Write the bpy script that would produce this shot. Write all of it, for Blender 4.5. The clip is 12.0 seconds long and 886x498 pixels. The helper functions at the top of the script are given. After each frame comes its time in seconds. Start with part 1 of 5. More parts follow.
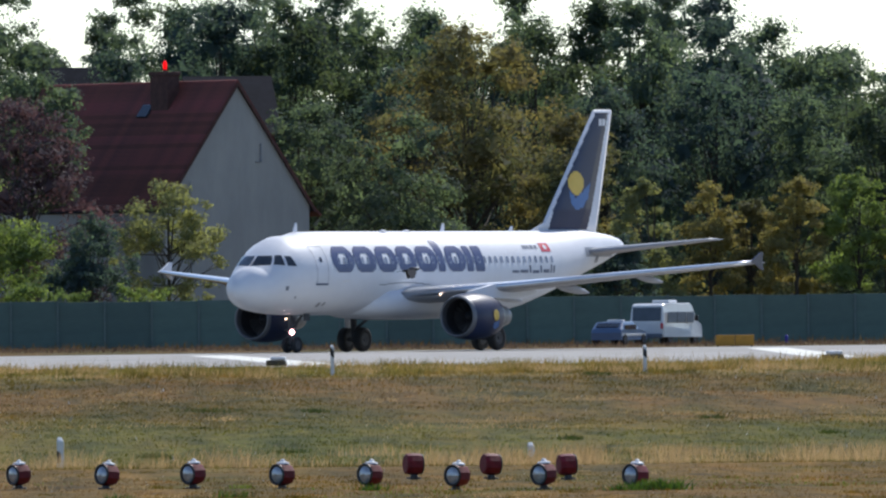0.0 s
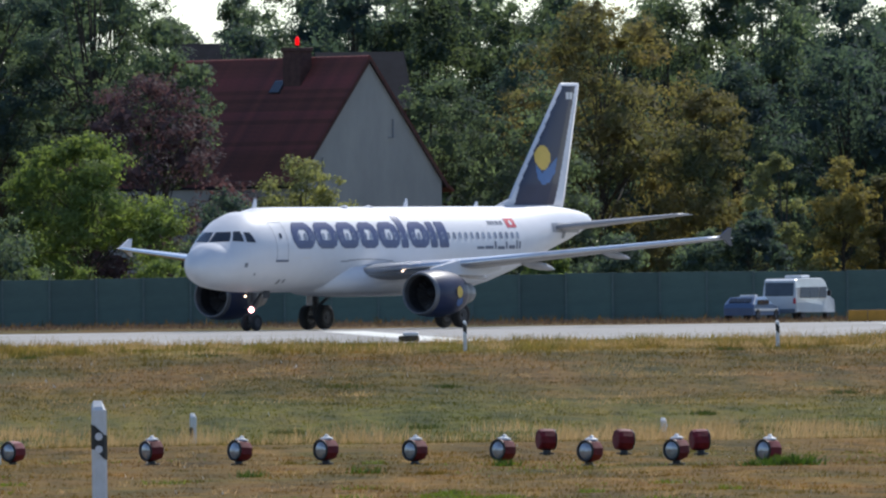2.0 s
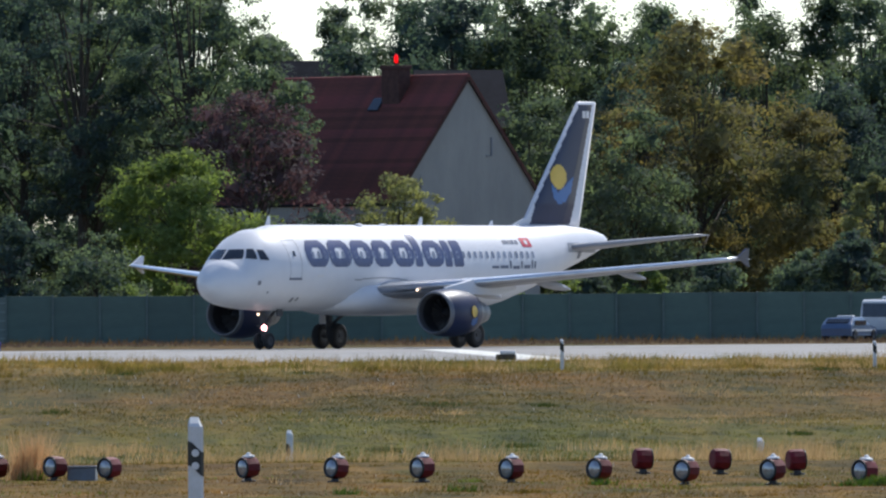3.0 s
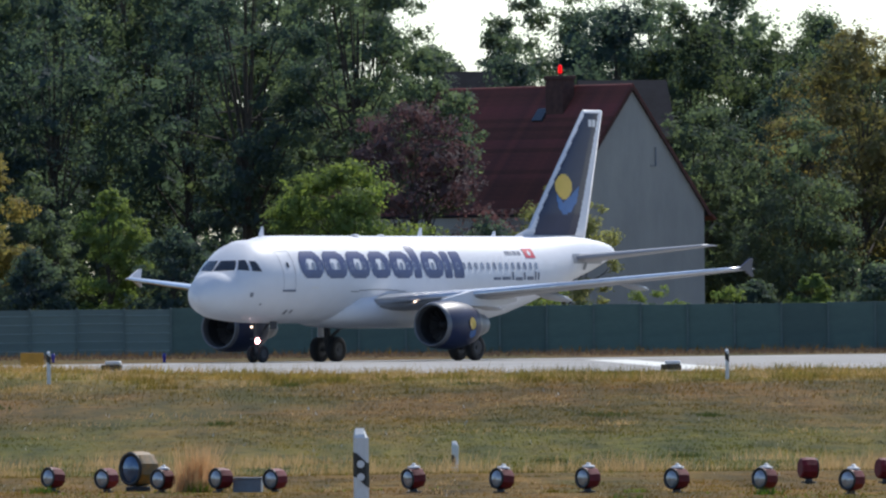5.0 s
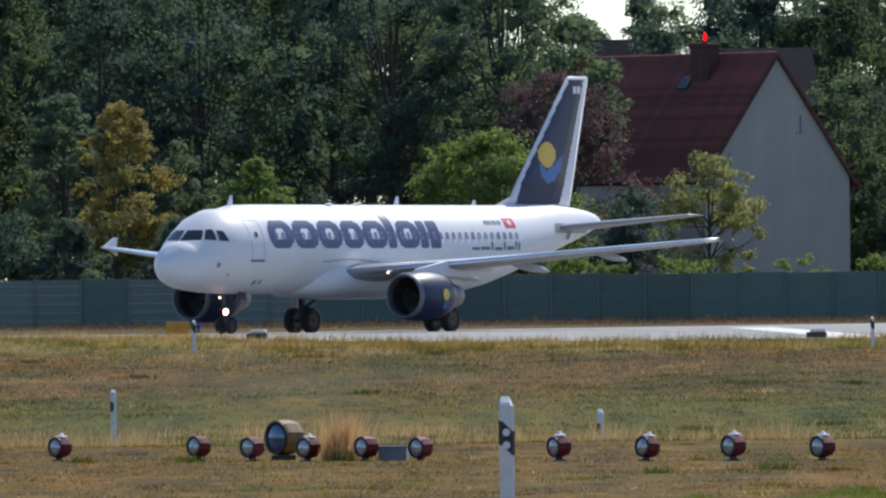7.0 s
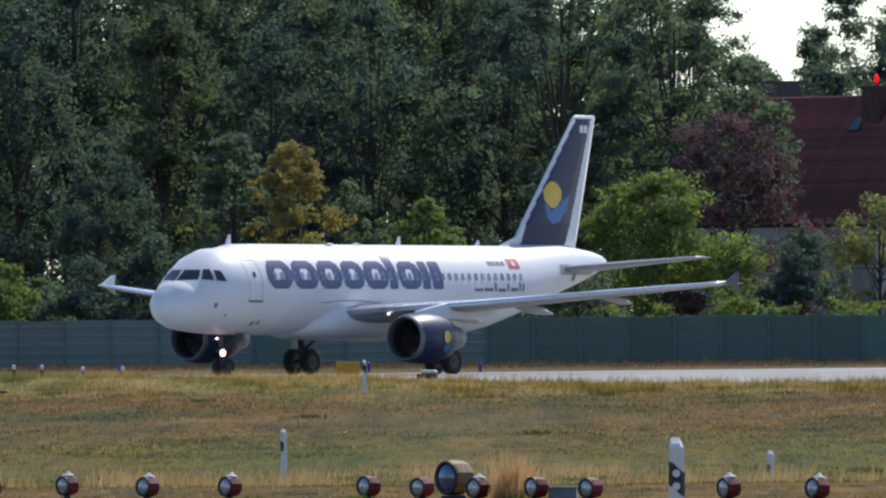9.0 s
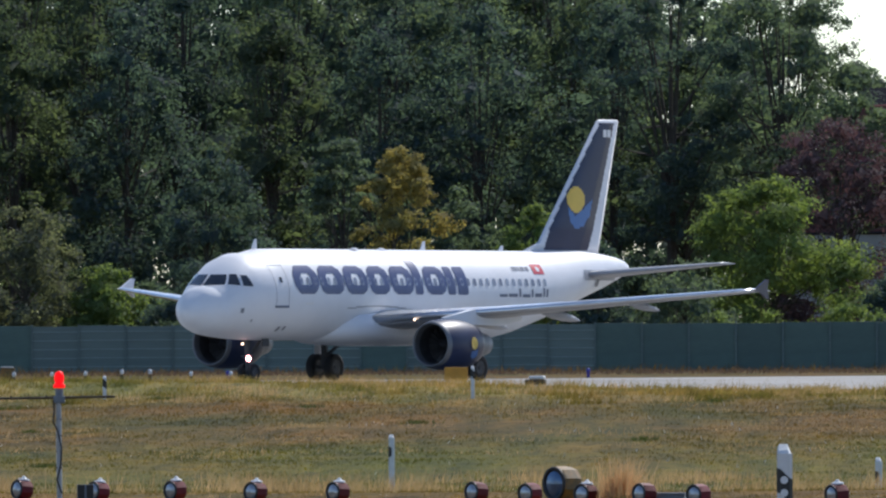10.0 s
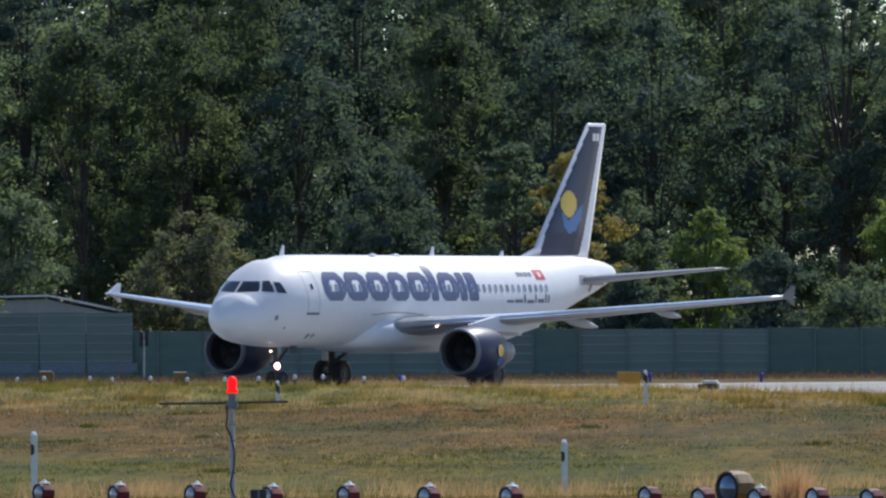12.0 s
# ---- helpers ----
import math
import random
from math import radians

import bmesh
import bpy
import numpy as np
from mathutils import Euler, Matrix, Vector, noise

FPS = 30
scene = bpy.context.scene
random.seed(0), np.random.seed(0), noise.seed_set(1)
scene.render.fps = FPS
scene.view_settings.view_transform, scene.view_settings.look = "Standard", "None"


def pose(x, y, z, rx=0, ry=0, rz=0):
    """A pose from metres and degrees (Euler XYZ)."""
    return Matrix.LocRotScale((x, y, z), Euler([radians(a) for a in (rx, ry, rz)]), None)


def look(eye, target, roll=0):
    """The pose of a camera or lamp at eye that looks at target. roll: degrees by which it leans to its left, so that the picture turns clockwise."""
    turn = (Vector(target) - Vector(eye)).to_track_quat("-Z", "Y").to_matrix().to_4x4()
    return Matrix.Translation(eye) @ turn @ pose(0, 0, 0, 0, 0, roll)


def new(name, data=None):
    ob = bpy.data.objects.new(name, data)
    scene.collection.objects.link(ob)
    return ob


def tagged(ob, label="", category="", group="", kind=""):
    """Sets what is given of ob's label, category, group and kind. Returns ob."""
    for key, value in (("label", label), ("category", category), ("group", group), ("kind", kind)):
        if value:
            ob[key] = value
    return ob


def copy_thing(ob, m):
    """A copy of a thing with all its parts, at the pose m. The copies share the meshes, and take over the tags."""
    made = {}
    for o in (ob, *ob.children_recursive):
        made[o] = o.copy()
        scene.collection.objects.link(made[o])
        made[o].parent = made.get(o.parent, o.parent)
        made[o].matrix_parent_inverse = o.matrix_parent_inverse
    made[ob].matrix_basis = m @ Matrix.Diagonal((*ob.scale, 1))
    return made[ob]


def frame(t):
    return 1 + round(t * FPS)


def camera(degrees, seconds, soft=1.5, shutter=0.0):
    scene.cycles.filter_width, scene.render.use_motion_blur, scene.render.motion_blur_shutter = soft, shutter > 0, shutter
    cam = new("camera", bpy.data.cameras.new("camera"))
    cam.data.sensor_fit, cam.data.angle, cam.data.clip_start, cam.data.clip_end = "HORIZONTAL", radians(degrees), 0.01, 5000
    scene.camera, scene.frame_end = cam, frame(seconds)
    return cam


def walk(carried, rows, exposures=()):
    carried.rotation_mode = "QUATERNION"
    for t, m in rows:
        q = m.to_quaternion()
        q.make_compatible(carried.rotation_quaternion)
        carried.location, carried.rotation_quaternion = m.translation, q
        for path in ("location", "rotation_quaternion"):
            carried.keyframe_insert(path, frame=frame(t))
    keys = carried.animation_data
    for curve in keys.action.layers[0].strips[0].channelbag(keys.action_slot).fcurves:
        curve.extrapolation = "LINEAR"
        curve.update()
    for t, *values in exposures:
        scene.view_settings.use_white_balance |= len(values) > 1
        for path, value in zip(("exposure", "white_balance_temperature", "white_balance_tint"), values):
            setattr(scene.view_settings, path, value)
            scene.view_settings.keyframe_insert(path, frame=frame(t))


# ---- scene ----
EXPO, SKY_POWER, SUN_POWER = 0.07, 0.15, 4.5
# The camera stands on the grass behind the airfield fence and pans with the taxiing airliner.
EYE = 1.9
cam = camera(3.592, 12.0, soft=2.3)
CAM = [
    (0, -2.1334, 0.2516, 0.587),
    (0.5, -1.9877, 0.2083, 0.797),
    (1, -1.8542, 0.1506, 0.866),
    (1.5, -1.6962, 0.1015, 0.833),
    (2, -1.5957, 0.1582, 0.662),
    (2.5, -1.3637, 0.1832, 0.480),
    (3, -1.2008, 0.2357, 0.316),
    (3.2, -1.1053, 0.2486, 0.456),
    (4.8, -0.5907, 0.2806, 0.470),
    (5, -0.5321, 0.2832, 0.530),
    (5.5, -0.3745, 0.2775, 0.566),
    (6, -0.2202, 0.0761, 0.424),
    (6.5, 0.0000, 0.0802, 0.500),
    (7, 0.0572, 0.1604, 0.628),
    (7.2, 0.1204, 0.2224, 0.731),
    (8.8, 0.6793, 0.3085, 0.567),
    (9, 0.7487, 0.3308, 0.430),
    (9.5, 0.9664, 0.3381, 0.400),
    (10, 1.1879, 0.3568, 0.259),
    (10.5, 1.3324, 0.3508, 0.228),
    (11, 1.5738, 0.3707, 0.187),
    (11.5, 1.7834, 0.3730, 0.329),
    (12, 1.8888, 0.3794, 0.324),
]
walk(cam, [(t, pose(0, 0, EYE, 90 + pitch, roll, yaw)) for t, yaw, pitch, roll in CAM],
     exposures=[(0.0, EXPO, 6180, 11), (12.0, EXPO, 6180, 11)])

# ---- daylight: sun behind the scene, high, a little to the right ----
SUN_ELEV, SUN_AZ = 46.0, 30.0          # degrees; azimuth clockwise from straight ahead (+y)
world = bpy.data.worlds.new("sky")
scene.world = world
world.use_nodes = True
_n = world.node_tree.nodes
_sky = _n.new("ShaderNodeTexSky")
_sky.sky_type = "NISHITA"
_sky.sun_disc = False
_sky.sun_elevation = radians(SUN_ELEV)
_sky.sun_rotation = radians(SUN_AZ)
_sky.dust_density = 0.3
_sky.air_density = 0.8
_sky.ozone_density = 2.0
_n["Background"].inputs["Strength"].default_value = SKY_POWER
world.node_tree.links.new(_sky.outputs["Color"], _n["Background"].inputs["Color"])
_sun = bpy.data.lights.new("sun", "SUN")
_sun.energy, _sun.angle, _sun.color = SUN_POWER, radians(0.53), (1.0, 0.95, 0.86)
_sd = Vector((math.sin(radians(SUN_AZ)) * math.cos(radians(SUN_ELEV)), math.cos(radians(SUN_AZ)) * math.cos(radians(SUN_ELEV)), math.sin(radians(SUN_ELEV))))
new("sun", _sun).matrix_world = look(_sd * 300, (0, 0, 0))


# ---- materials ----
def mat(name, color, rough=0.6, metal=0.0, vary=0.0, scale=3.0, detail=6.0, color2=None, bump=0.0, bump_scale=20.0, spec=0.5,
        island=0.0, obj_random=0.0, translucent=0.0, tint=None, emit=0.0, emit_color=None, coat=0.0, stretch=None):
    m = bpy.data.materials.new(name)
    m.use_nodes = True
    nt = m.node_tree
    n, l = nt.nodes, nt.links
    b = n["Principled BSDF"]
    b.inputs["Roughness"].default_value = rough
    b.inputs["Metallic"].default_value = metal
    b.inputs["Specular IOR Level"].default_value = spec
    b.inputs["Coat Weight"].default_value = coat
    b.inputs["Base Color"].default_value = (*color, 1)
    out = b.inputs["Base Color"]
    col = None
    tc = n.new("ShaderNodeTexCoord")
    src = tc.outputs["Object"]
    if stretch:
        mp = n.new("ShaderNodeMapping")
        mp.inputs["Scale"].default_value = stretch
        l.new(src, mp.inputs["Vector"])
        src = mp.outputs["Vector"]
    if vary or color2:
        t = n.new("ShaderNodeTexNoise")
        t.inputs["Scale"].default_value, t.inputs["Detail"].default_value, t.inputs["Roughness"].default_value = scale, detail, 0.65
        l.new(src, t.inputs["Vector"])
        r = n.new("ShaderNodeValToRGB")
        r.color_ramp.elements[0].position, r.color_ramp.elements[1].position = 0.36, 0.64
        c2 = color2 or tuple(c * (1 - vary) for c in color)
        r.color_ramp.elements[0].color, r.color_ramp.elements[1].color = (*c2, 1), (*color, 1)
        l.new(t.outputs["Fac"], r.inputs["Fac"])
        col = r.outputs["Color"]
    if island or obj_random:
        hsv = n.new("ShaderNodeHueSaturation")
        if col:
            l.new(col, hsv.inputs["Color"])
        else:
            hsv.inputs["Color"].default_value = (*color, 1)
        if island:
            g = n.new("ShaderNodeNewGeometry")
            rnd, amount = g.outputs["Random Per Island"], island
        else:
            g = n.new("ShaderNodeObjectInfo")
            rnd, amount = g.outputs["Random"], obj_random
        mr = n.new("ShaderNodeMapRange")
        mr.inputs["To Min"].default_value, mr.inputs["To Max"].default_value = 1 - amount, 1 + amount
        l.new(rnd, mr.inputs["Value"])
        l.new(mr.outputs["Result"], hsv.inputs["Value"])
        mh = n.new("ShaderNodeMapRange")
        mh.inputs["To Min"].default_value, mh.inputs["To Max"].default_value = 0.5 + 0.035 * amount, 0.5 - 0.035 * amount
        l.new(rnd, mh.inputs["Value"])
        l.new(mh.outputs["Result"], hsv.inputs["Hue"])
        col = hsv.outputs["Color"]
    if col:
        l.new(col, out)
    if bump:
        t2 = n.new("ShaderNodeTexNoise")
        t2.inputs["Scale"].default_value, t2.inputs["Detail"].default_value = bump_scale, 4.0
        l.new(src, t2.inputs["Vector"])
        bp = n.new("ShaderNodeBump")
        bp.inputs["Strength"].default_value, bp.inputs["Distance"].default_value = bump, 0.05
        l.new(t2.outputs["Fac"], bp.inputs["Height"])
        l.new(bp.outputs["Normal"], b.inputs["Normal"])
    if emit:
        b.inputs["Emission Color"].default_value = (*(emit_color or color), 1)
        b.inputs["Emission Strength"].default_value = emit
    if translucent:
        tr = n.new("ShaderNodeBsdfTranslucent")
        mx = n.new("ShaderNodeMixShader")
        mx.inputs["Fac"].default_value = translucent
        if col:
            gm = n.new("ShaderNodeMix")
            gm.data_type, gm.blend_type = "RGBA", "MULTIPLY"
            gm.inputs["Factor"].default_value = 1.0
            l.new(col, gm.inputs["A"])
            gm.inputs["B"].default_value = (*(tint or (1.6, 1.7, 0.7)), 1)
            l.new(gm.outputs["Result"], tr.inputs["Color"])
        else:
            tr.inputs["Color"].default_value = (*color, 1)
        l.new(b.outputs["BSDF"], mx.inputs[1])
        l.new(tr.outputs["BSDF"], mx.inputs[2])
        l.new(mx.outputs["Shader"], n["Material Output"].inputs["Surface"])
    return m


WHITE = mat("aircraft_white_paint", (0.75, 0.75, 0.775), 0.5, vary=0.06, scale=0.7, coat=0.04, bump=0.02, bump_scale=1.5, spec=0.4)
WING_GREY = mat("wing_grey_paint", (0.34, 0.35, 0.385), 0.45, vary=0.12, scale=0.9, stretch=(1, 0.3, 1))
SLAT_METAL = mat("polished_slat_metal", (0.74, 0.75, 0.78), 0.28, 0.9, vary=0.12, scale=1.5)
NAVY = mat("navy_paint", (0.018, 0.027, 0.072), 0.42, vary=0.15, scale=1.2, spec=0.35)
NAVY_DARK = mat("dark_navy_paint", (0.018, 0.02, 0.055), 0.28, vary=0.15, scale=1.2)
TITLE_BLUE = mat("title_blue_paint", (0.05, 0.068, 0.17), 0.4, vary=0.12, scale=2.0)
SUN_YELLOW = mat("sun_yellow_paint", (0.72, 0.47, 0.05), 0.4, vary=0.08, scale=2)
WAVE_BLUE = mat("wave_blue_paint", (0.035, 0.14, 0.38), 0.4, vary=0.1, scale=2)
FLAG_RED = mat("flag_red_paint", (0.55, 0.03, 0.05), 0.45, vary=0.08, scale=4)
SCRIPT_GREY = mat("script_grey_paint", (0.14, 0.16, 0.22), 0.5, vary=0.1, scale=4)
GLASS_DARK = mat("dark_window_glass", (0.035, 0.042, 0.055), 0.12, vary=0.3, scale=1.5, coat=0.3)
CABIN_GLASS = mat("cabin_window_glass", (0.27, 0.29, 0.35), 0.25, obj_random=0.25)
METAL = mat("bare_lip_metal", (0.17, 0.18, 0.20), 0.5, 0.6, vary=0.2, scale=3)
DARK_METAL = mat("dark_engine_metal", (0.05, 0.05, 0.055), 0.5, 0.4, vary=0.3, scale=5)
FAN_METAL = mat("fan_blade_metal", (0.045, 0.045, 0.05), 0.5, 0.4, obj_random=0.2)
GEAR_GREY = mat("landing_gear_grey", (0.07, 0.07, 0.075), 0.6, 0.2, vary=0.4, scale=6)
TYRE = mat("tyre_rubber", (0.022, 0.022, 0.024), 0.85, vary=0.3, scale=10, bump=0.2)
SEAM = mat("panel_seam_grey", (0.25, 0.26, 0.29), 0.6, vary=0.2, scale=4)
LAND_LIGHT = mat("taxi_light_glow", (1, 0.9, 0.85), 0.3, emit=16.0, emit_color=(1.0, 0.70, 0.68))
# emissive pink that stands in for the halo of glare round the taxi light
HALO_GLOW = mat("pink_halo_glow", (0.8, 0.5, 0.5), 0.3, emit=0.9, emit_color=(1.0, 0.40, 0.45))
SMALL_GLOW = mat("small_light_glow", (1, 0.8, 0.6), 0.3, emit=4.0, emit_color=(1.0, 0.72, 0.5))
RED_GLOW = mat("red_lamp_glow", (0.45, 0.006, 0.008), 0.5, vary=0.4, scale=12, emit=1.0, emit_color=(1.0, 0.004, 0.006), spec=0.2)
ASPHALT = mat("pale_taxiway_concrete", (0.275, 0.255, 0.226), 0.7, color2=(0.20, 0.186, 0.166), scale=0.12, stretch=(1, 0.25, 1), bump=0.15, bump_scale=6)
LINE_PAINT = mat("worn_line_paint", (0.80, 0.78, 0.68), 0.6, color2=(0.55, 0.54, 0.48), scale=0.6)
FENCE_GREEN = mat("green_fence_panel", (0.084, 0.140, 0.122), 0.6, color2=(0.066, 0.112, 0.098), scale=0.5, obj_random=0.16, stretch=(1, 1, 3))
FENCE_SHEET = mat("grey_green_sheet", (0.128, 0.178, 0.168), 0.5, color2=(0.095, 0.138, 0.130), scale=0.6, obj_random=0.12, stretch=(0.4, 1, 4))
# paler than the sheets: the light caught by the ribs is put into their colour
RIB_HIGHLIGHT = mat("fence_rib_highlight", (0.26, 0.33, 0.32), 0.45, vary=0.3, scale=2)
FENCE_POST = mat("fence_post_steel", (0.13, 0.18, 0.17), 0.6, vary=0.3, scale=4)
PLASTER = mat("grey_roughcast_plaster", (0.40, 0.385, 0.35), 0.9, color2=(0.33, 0.32, 0.295), scale=0.5, bump=0.3, bump_scale=12, stretch=(1, 1, 0.4))
ROOF_TILE = mat("red_clay_roof_tile", (0.185, 0.058, 0.044), 0.85, color2=(0.115, 0.044, 0.037), scale=0.9, obj_random=0.24, spec=0.25)
ROOF_DARK = mat("dark_roof", (0.030, 0.030, 0.036), 0.9, vary=0.3, scale=1.5, spec=0.15)
BRICK_DARK = mat("sooty_chimney_brick", (0.10, 0.045, 0.036), 0.85, vary=0.4, scale=3, bump=0.3)
TRIM_WHITE = mat("white_window_frame", (0.7, 0.7, 0.68), 0.5, vary=0.1, scale=4)
POST_WHITE = mat("white_plastic_post", (0.74, 0.74, 0.75), 0.45, vary=0.12, scale=6, color2=(0.60, 0.60, 0.58))
POST_BLACK = mat("black_reflector_band", (0.012, 0.012, 0.014), 0.4, vary=0.2, scale=9)
REFLECTOR = mat("round_reflector", (0.75, 0.75, 0.78), 0.2, vary=0.1, scale=20)
LAMP_RED = mat("dark_red_lamp_housing", (0.17, 0.012, 0.020), 0.6, color2=(0.09, 0.008, 0.013), scale=9, obj_random=0.2, bump=0.1, spec=0.25)
LAMP_GLASS = mat("lamp_lens_glass", (0.42, 0.45, 0.50), 0.16, vary=0.4, scale=14, metal=0.4, coat=0.5)
LAMP_BLACK = mat("black_lamp_ring", (0.015, 0.015, 0.018), 0.5, vary=0.3, scale=12)
LAMP_CAP = mat("pale_lamp_cap", (0.78, 0.76, 0.75), 0.4, vary=0.1, scale=12)
AMBER = mat("weathered_orange_housing", (0.27, 0.13, 0.025), 0.6, color2=(0.09, 0.08, 0.04), scale=7)
SIGN_AMBER = mat("orange_sign_face", (0.50, 0.24, 0.02), 0.6, vary=0.2, scale=3)
BOX_GREY = mat("blue_grey_metal_box", (0.16, 0.19, 0.23), 0.5, vary=0.25, scale=6)
POLE_GREY = mat("weathered_pole_metal", (0.42, 0.43, 0.45), 0.45, 0.3, vary=0.3, scale=6)
CAR_BLUE = mat("blue_car_paint", (0.09, 0.14, 0.25), 0.3, vary=0.1, scale=2, coat=0.5)
VAN_WHITE = mat("white_van_paint", (0.66, 0.67, 0.68), 0.35, vary=0.08, scale=1.5, coat=0.3)
BARK = mat("tree_bark", (0.075, 0.062, 0.048), 0.9, vary=0.4, scale=5, bump=0.4)
BLUE_LAMP = mat("blue_taxi_lamp", (0.035, 0.035, 0.28), 0.4, emit=0.02, emit_color=(0.08, 0.06, 0.9))


BLUE_LENS = mat("blue_tinted_lens", (0.10, 0.18, 0.32), 0.14, vary=0.5, scale=5, metal=0.3, coat=0.5)


def leafmat(name, c, c2, scale=0.35, tr=0.52, tint=(1.75, 1.75, 0.90)):
    return mat(name, c, 0.75, color2=c2, scale=scale, detail=3, island=0.16, translucent=tr, tint=tint, spec=0.2)


# Leaf colours are lifted and made bluer to carry the haze, dark and mid most.
LEAF = {
    "dark": leafmat("dark_haze_blue_leaves", (0.076, 0.112, 0.107), (0.053, 0.081, 0.097)),
    "mid": leafmat("mid_haze_blue_leaves", (0.125, 0.166, 0.122), (0.085, 0.120, 0.112)),
    "moss": leafmat("mossy_green_leaves", (0.090, 0.116, 0.074), (0.056, 0.080, 0.068)),
    "bright": leafmat("bright_green_leaves", (0.179, 0.226, 0.079), (0.119, 0.172, 0.076), tr=0.5),
    "olive": leafmat("olive_leaves", (0.251, 0.253, 0.131), (0.166, 0.182, 0.113), tr=0.5),
    "yellow": leafmat("yellowing_leaves", (0.332, 0.273, 0.099), (0.199, 0.194, 0.093), scale=0.3, tr=0.5, tint=(1.4, 1.35, 0.8)),
    "autumn": leafmat("chestnut_turning_leaves", (0.245, 0.197, 0.090), (0.122, 0.141, 0.082), scale=0.16, tr=0.48, tint=(1.45, 1.4, 0.8)),
    "purple": leafmat("copper_purple_leaves", (0.137, 0.102, 0.100), (0.090, 0.073, 0.078), tr=0.36, tint=(1.5, 1.0, 1.0)),
    "grey": leafmat("grey_green_leaves", (0.132, 0.143, 0.109), (0.088, 0.099, 0.079)),
    "poplar": leafmat("blue_green_poplar_leaves", (0.139, 0.178, 0.146), (0.095, 0.129, 0.112)),
}


# ---- mesh helpers ----
def mesh_of(name, verts, faces, material, smooth=False):
    me = bpy.data.meshes.new(name)
    me.from_pydata([tuple(v) for v in verts], [], [tuple(f) for f in faces])
    me.materials.append(material)
    if smooth:
        me.polygons.foreach_set("use_smooth", [True] * len(me.polygons))
    me.update()
    return me


def part(name, bm, material, parent=None, label="", smooth=False, m=None):
    """Links a bmesh, or a ready mesh, as one mesh object under a thing or under a part."""
    if isinstance(bm, bpy.types.Mesh):
        me = bm
    else:
        me = bpy.data.meshes.new(name)
        bmesh.ops.recalc_face_normals(bm, faces=bm.faces)
        bm.to_mesh(me)
        bm.free()
        me.materials.append(material)
        if smooth:
            me.polygons.foreach_set("use_smooth", [True] * len(me.polygons))
    ob = new(name, me)
    if parent is not None:
        ob.parent = parent
    if m is not None:
        ob.matrix_basis = m
    if label:
        tagged(ob, label)
    return ob


def thing(name, label, category, group="", kind="", m=None):
    ob = tagged(new(name), label, category, group, kind)
    ob.empty_display_size = 0.2
    if m is not None:
        ob.matrix_basis = m
    return ob


def box(bm, x0, x1, y0, y1, z0, z1, bevel=0.0, m=None):
    r = bmesh.ops.create_cube(bm, size=1)
    t = Matrix.LocRotScale(((x0 + x1) / 2, (y0 + y1) / 2, (z0 + z1) / 2), None, (x1 - x0, y1 - y0, z1 - z0))
    bmesh.ops.transform(bm, matrix=(m @ t) if m is not None else t, verts=r["verts"])
    if bevel:
        es = {e for v in r["verts"] for e in v.link_edges}
        bmesh.ops.bevel(bm, geom=list(es), offset=bevel, segments=2, affect="EDGES", profile=0.5)
    return bm


def cyl(bm, r0, r1, h, m=None, n=16, caps=True):
    """A tapered tube along z from 0 to h."""
    t = Matrix.Translation((0, 0, h / 2))
    bmesh.ops.create_cone(bm, cap_ends=caps, segments=n, radius1=r0, radius2=r1, depth=h, matrix=(m @ t) if m is not None else t)
    return bm


def between(a, b):
    """A pose whose z axis runs from a to b."""
    d = Vector(b) - Vector(a)
    return Matrix.Translation(a) @ d.to_track_quat("Z", "Y").to_matrix().to_4x4()


def rod(bm, a, b, r0, r1=None, n=8):
    return cyl(bm, r0, r0 if r1 is None else r1, (Vector(b) - Vector(a)).length, between(a, b), n)


def lathe(bm, prof, m=None, n=32):
    """Turns a profile of (radius, height) round z."""
    rings = []
    for r, h in prof:
        rings.append([bm.verts.new((m or Matrix()) @ Vector((r * math.cos(2 * math.pi * k / n), r * math.sin(2 * math.pi * k / n), h))) for k in range(n)])
    for a, b in zip(rings, rings[1:]):
        for k in range(n):
            bm.faces.new((a[k], a[(k + 1) % n], b[(k + 1) % n], b[k]))
    return bm


def loft(rings, cap=True):
    bm = bmesh.new()
    vr = [[bm.verts.new(p) for p in ring] for ring in rings]
    n = len(vr[0])
    for a, b in zip(vr, vr[1:]):
        for k in range(n):
            bm.faces.new((a[k], a[(k + 1) % n], b[(k + 1) % n], b[k]))
    if cap:
        bm.faces.new(vr[0])
        bm.faces.new(vr[-1][::-1])
    return bm


def prism(bm, outline, thick, m=None):
    """A flat outline of (x, y) points given thickness along z."""
    m = m or Matrix()
    a = [bm.verts.new(m @ Vector((x, y, 0))) for x, y in outline]
    b = [bm.verts.new(m @ Vector((x, y, thick))) for x, y in outline]
    n = len(a)
    bm.faces.new(a[::-1])
    bm.faces.new(b)
    for k in range(n):
        bm.faces.new((a[k], a[(k + 1) % n], b[(k + 1) % n], b[k]))
    return bm


def lerp(table, x):
    xs = [r[0] for r in table]
    if not isinstance(table[0][1], (tuple, list)):
        return float(np.interp(x, xs, [r[1] for r in table]))
    return [float(np.interp(x, xs, [r[1][k] for r in table])) for k in range(len(table[0][1]))]


# ---- ground: near terrace, hollow, bank, taxiway level, far strip ----
PROFILE = [(-400, 0.0), (90, 0.0), (112, 0.02), (155, -0.09), (179, -0.19), (190, -0.18), (206, -0.45), (258, -1.12), (300, -1.15), (345, -0.85), (400, -0.38),
           (440, -0.05), (462, 0.06), (474, 0.06), (488, 0.0), (5000, 0.0)]
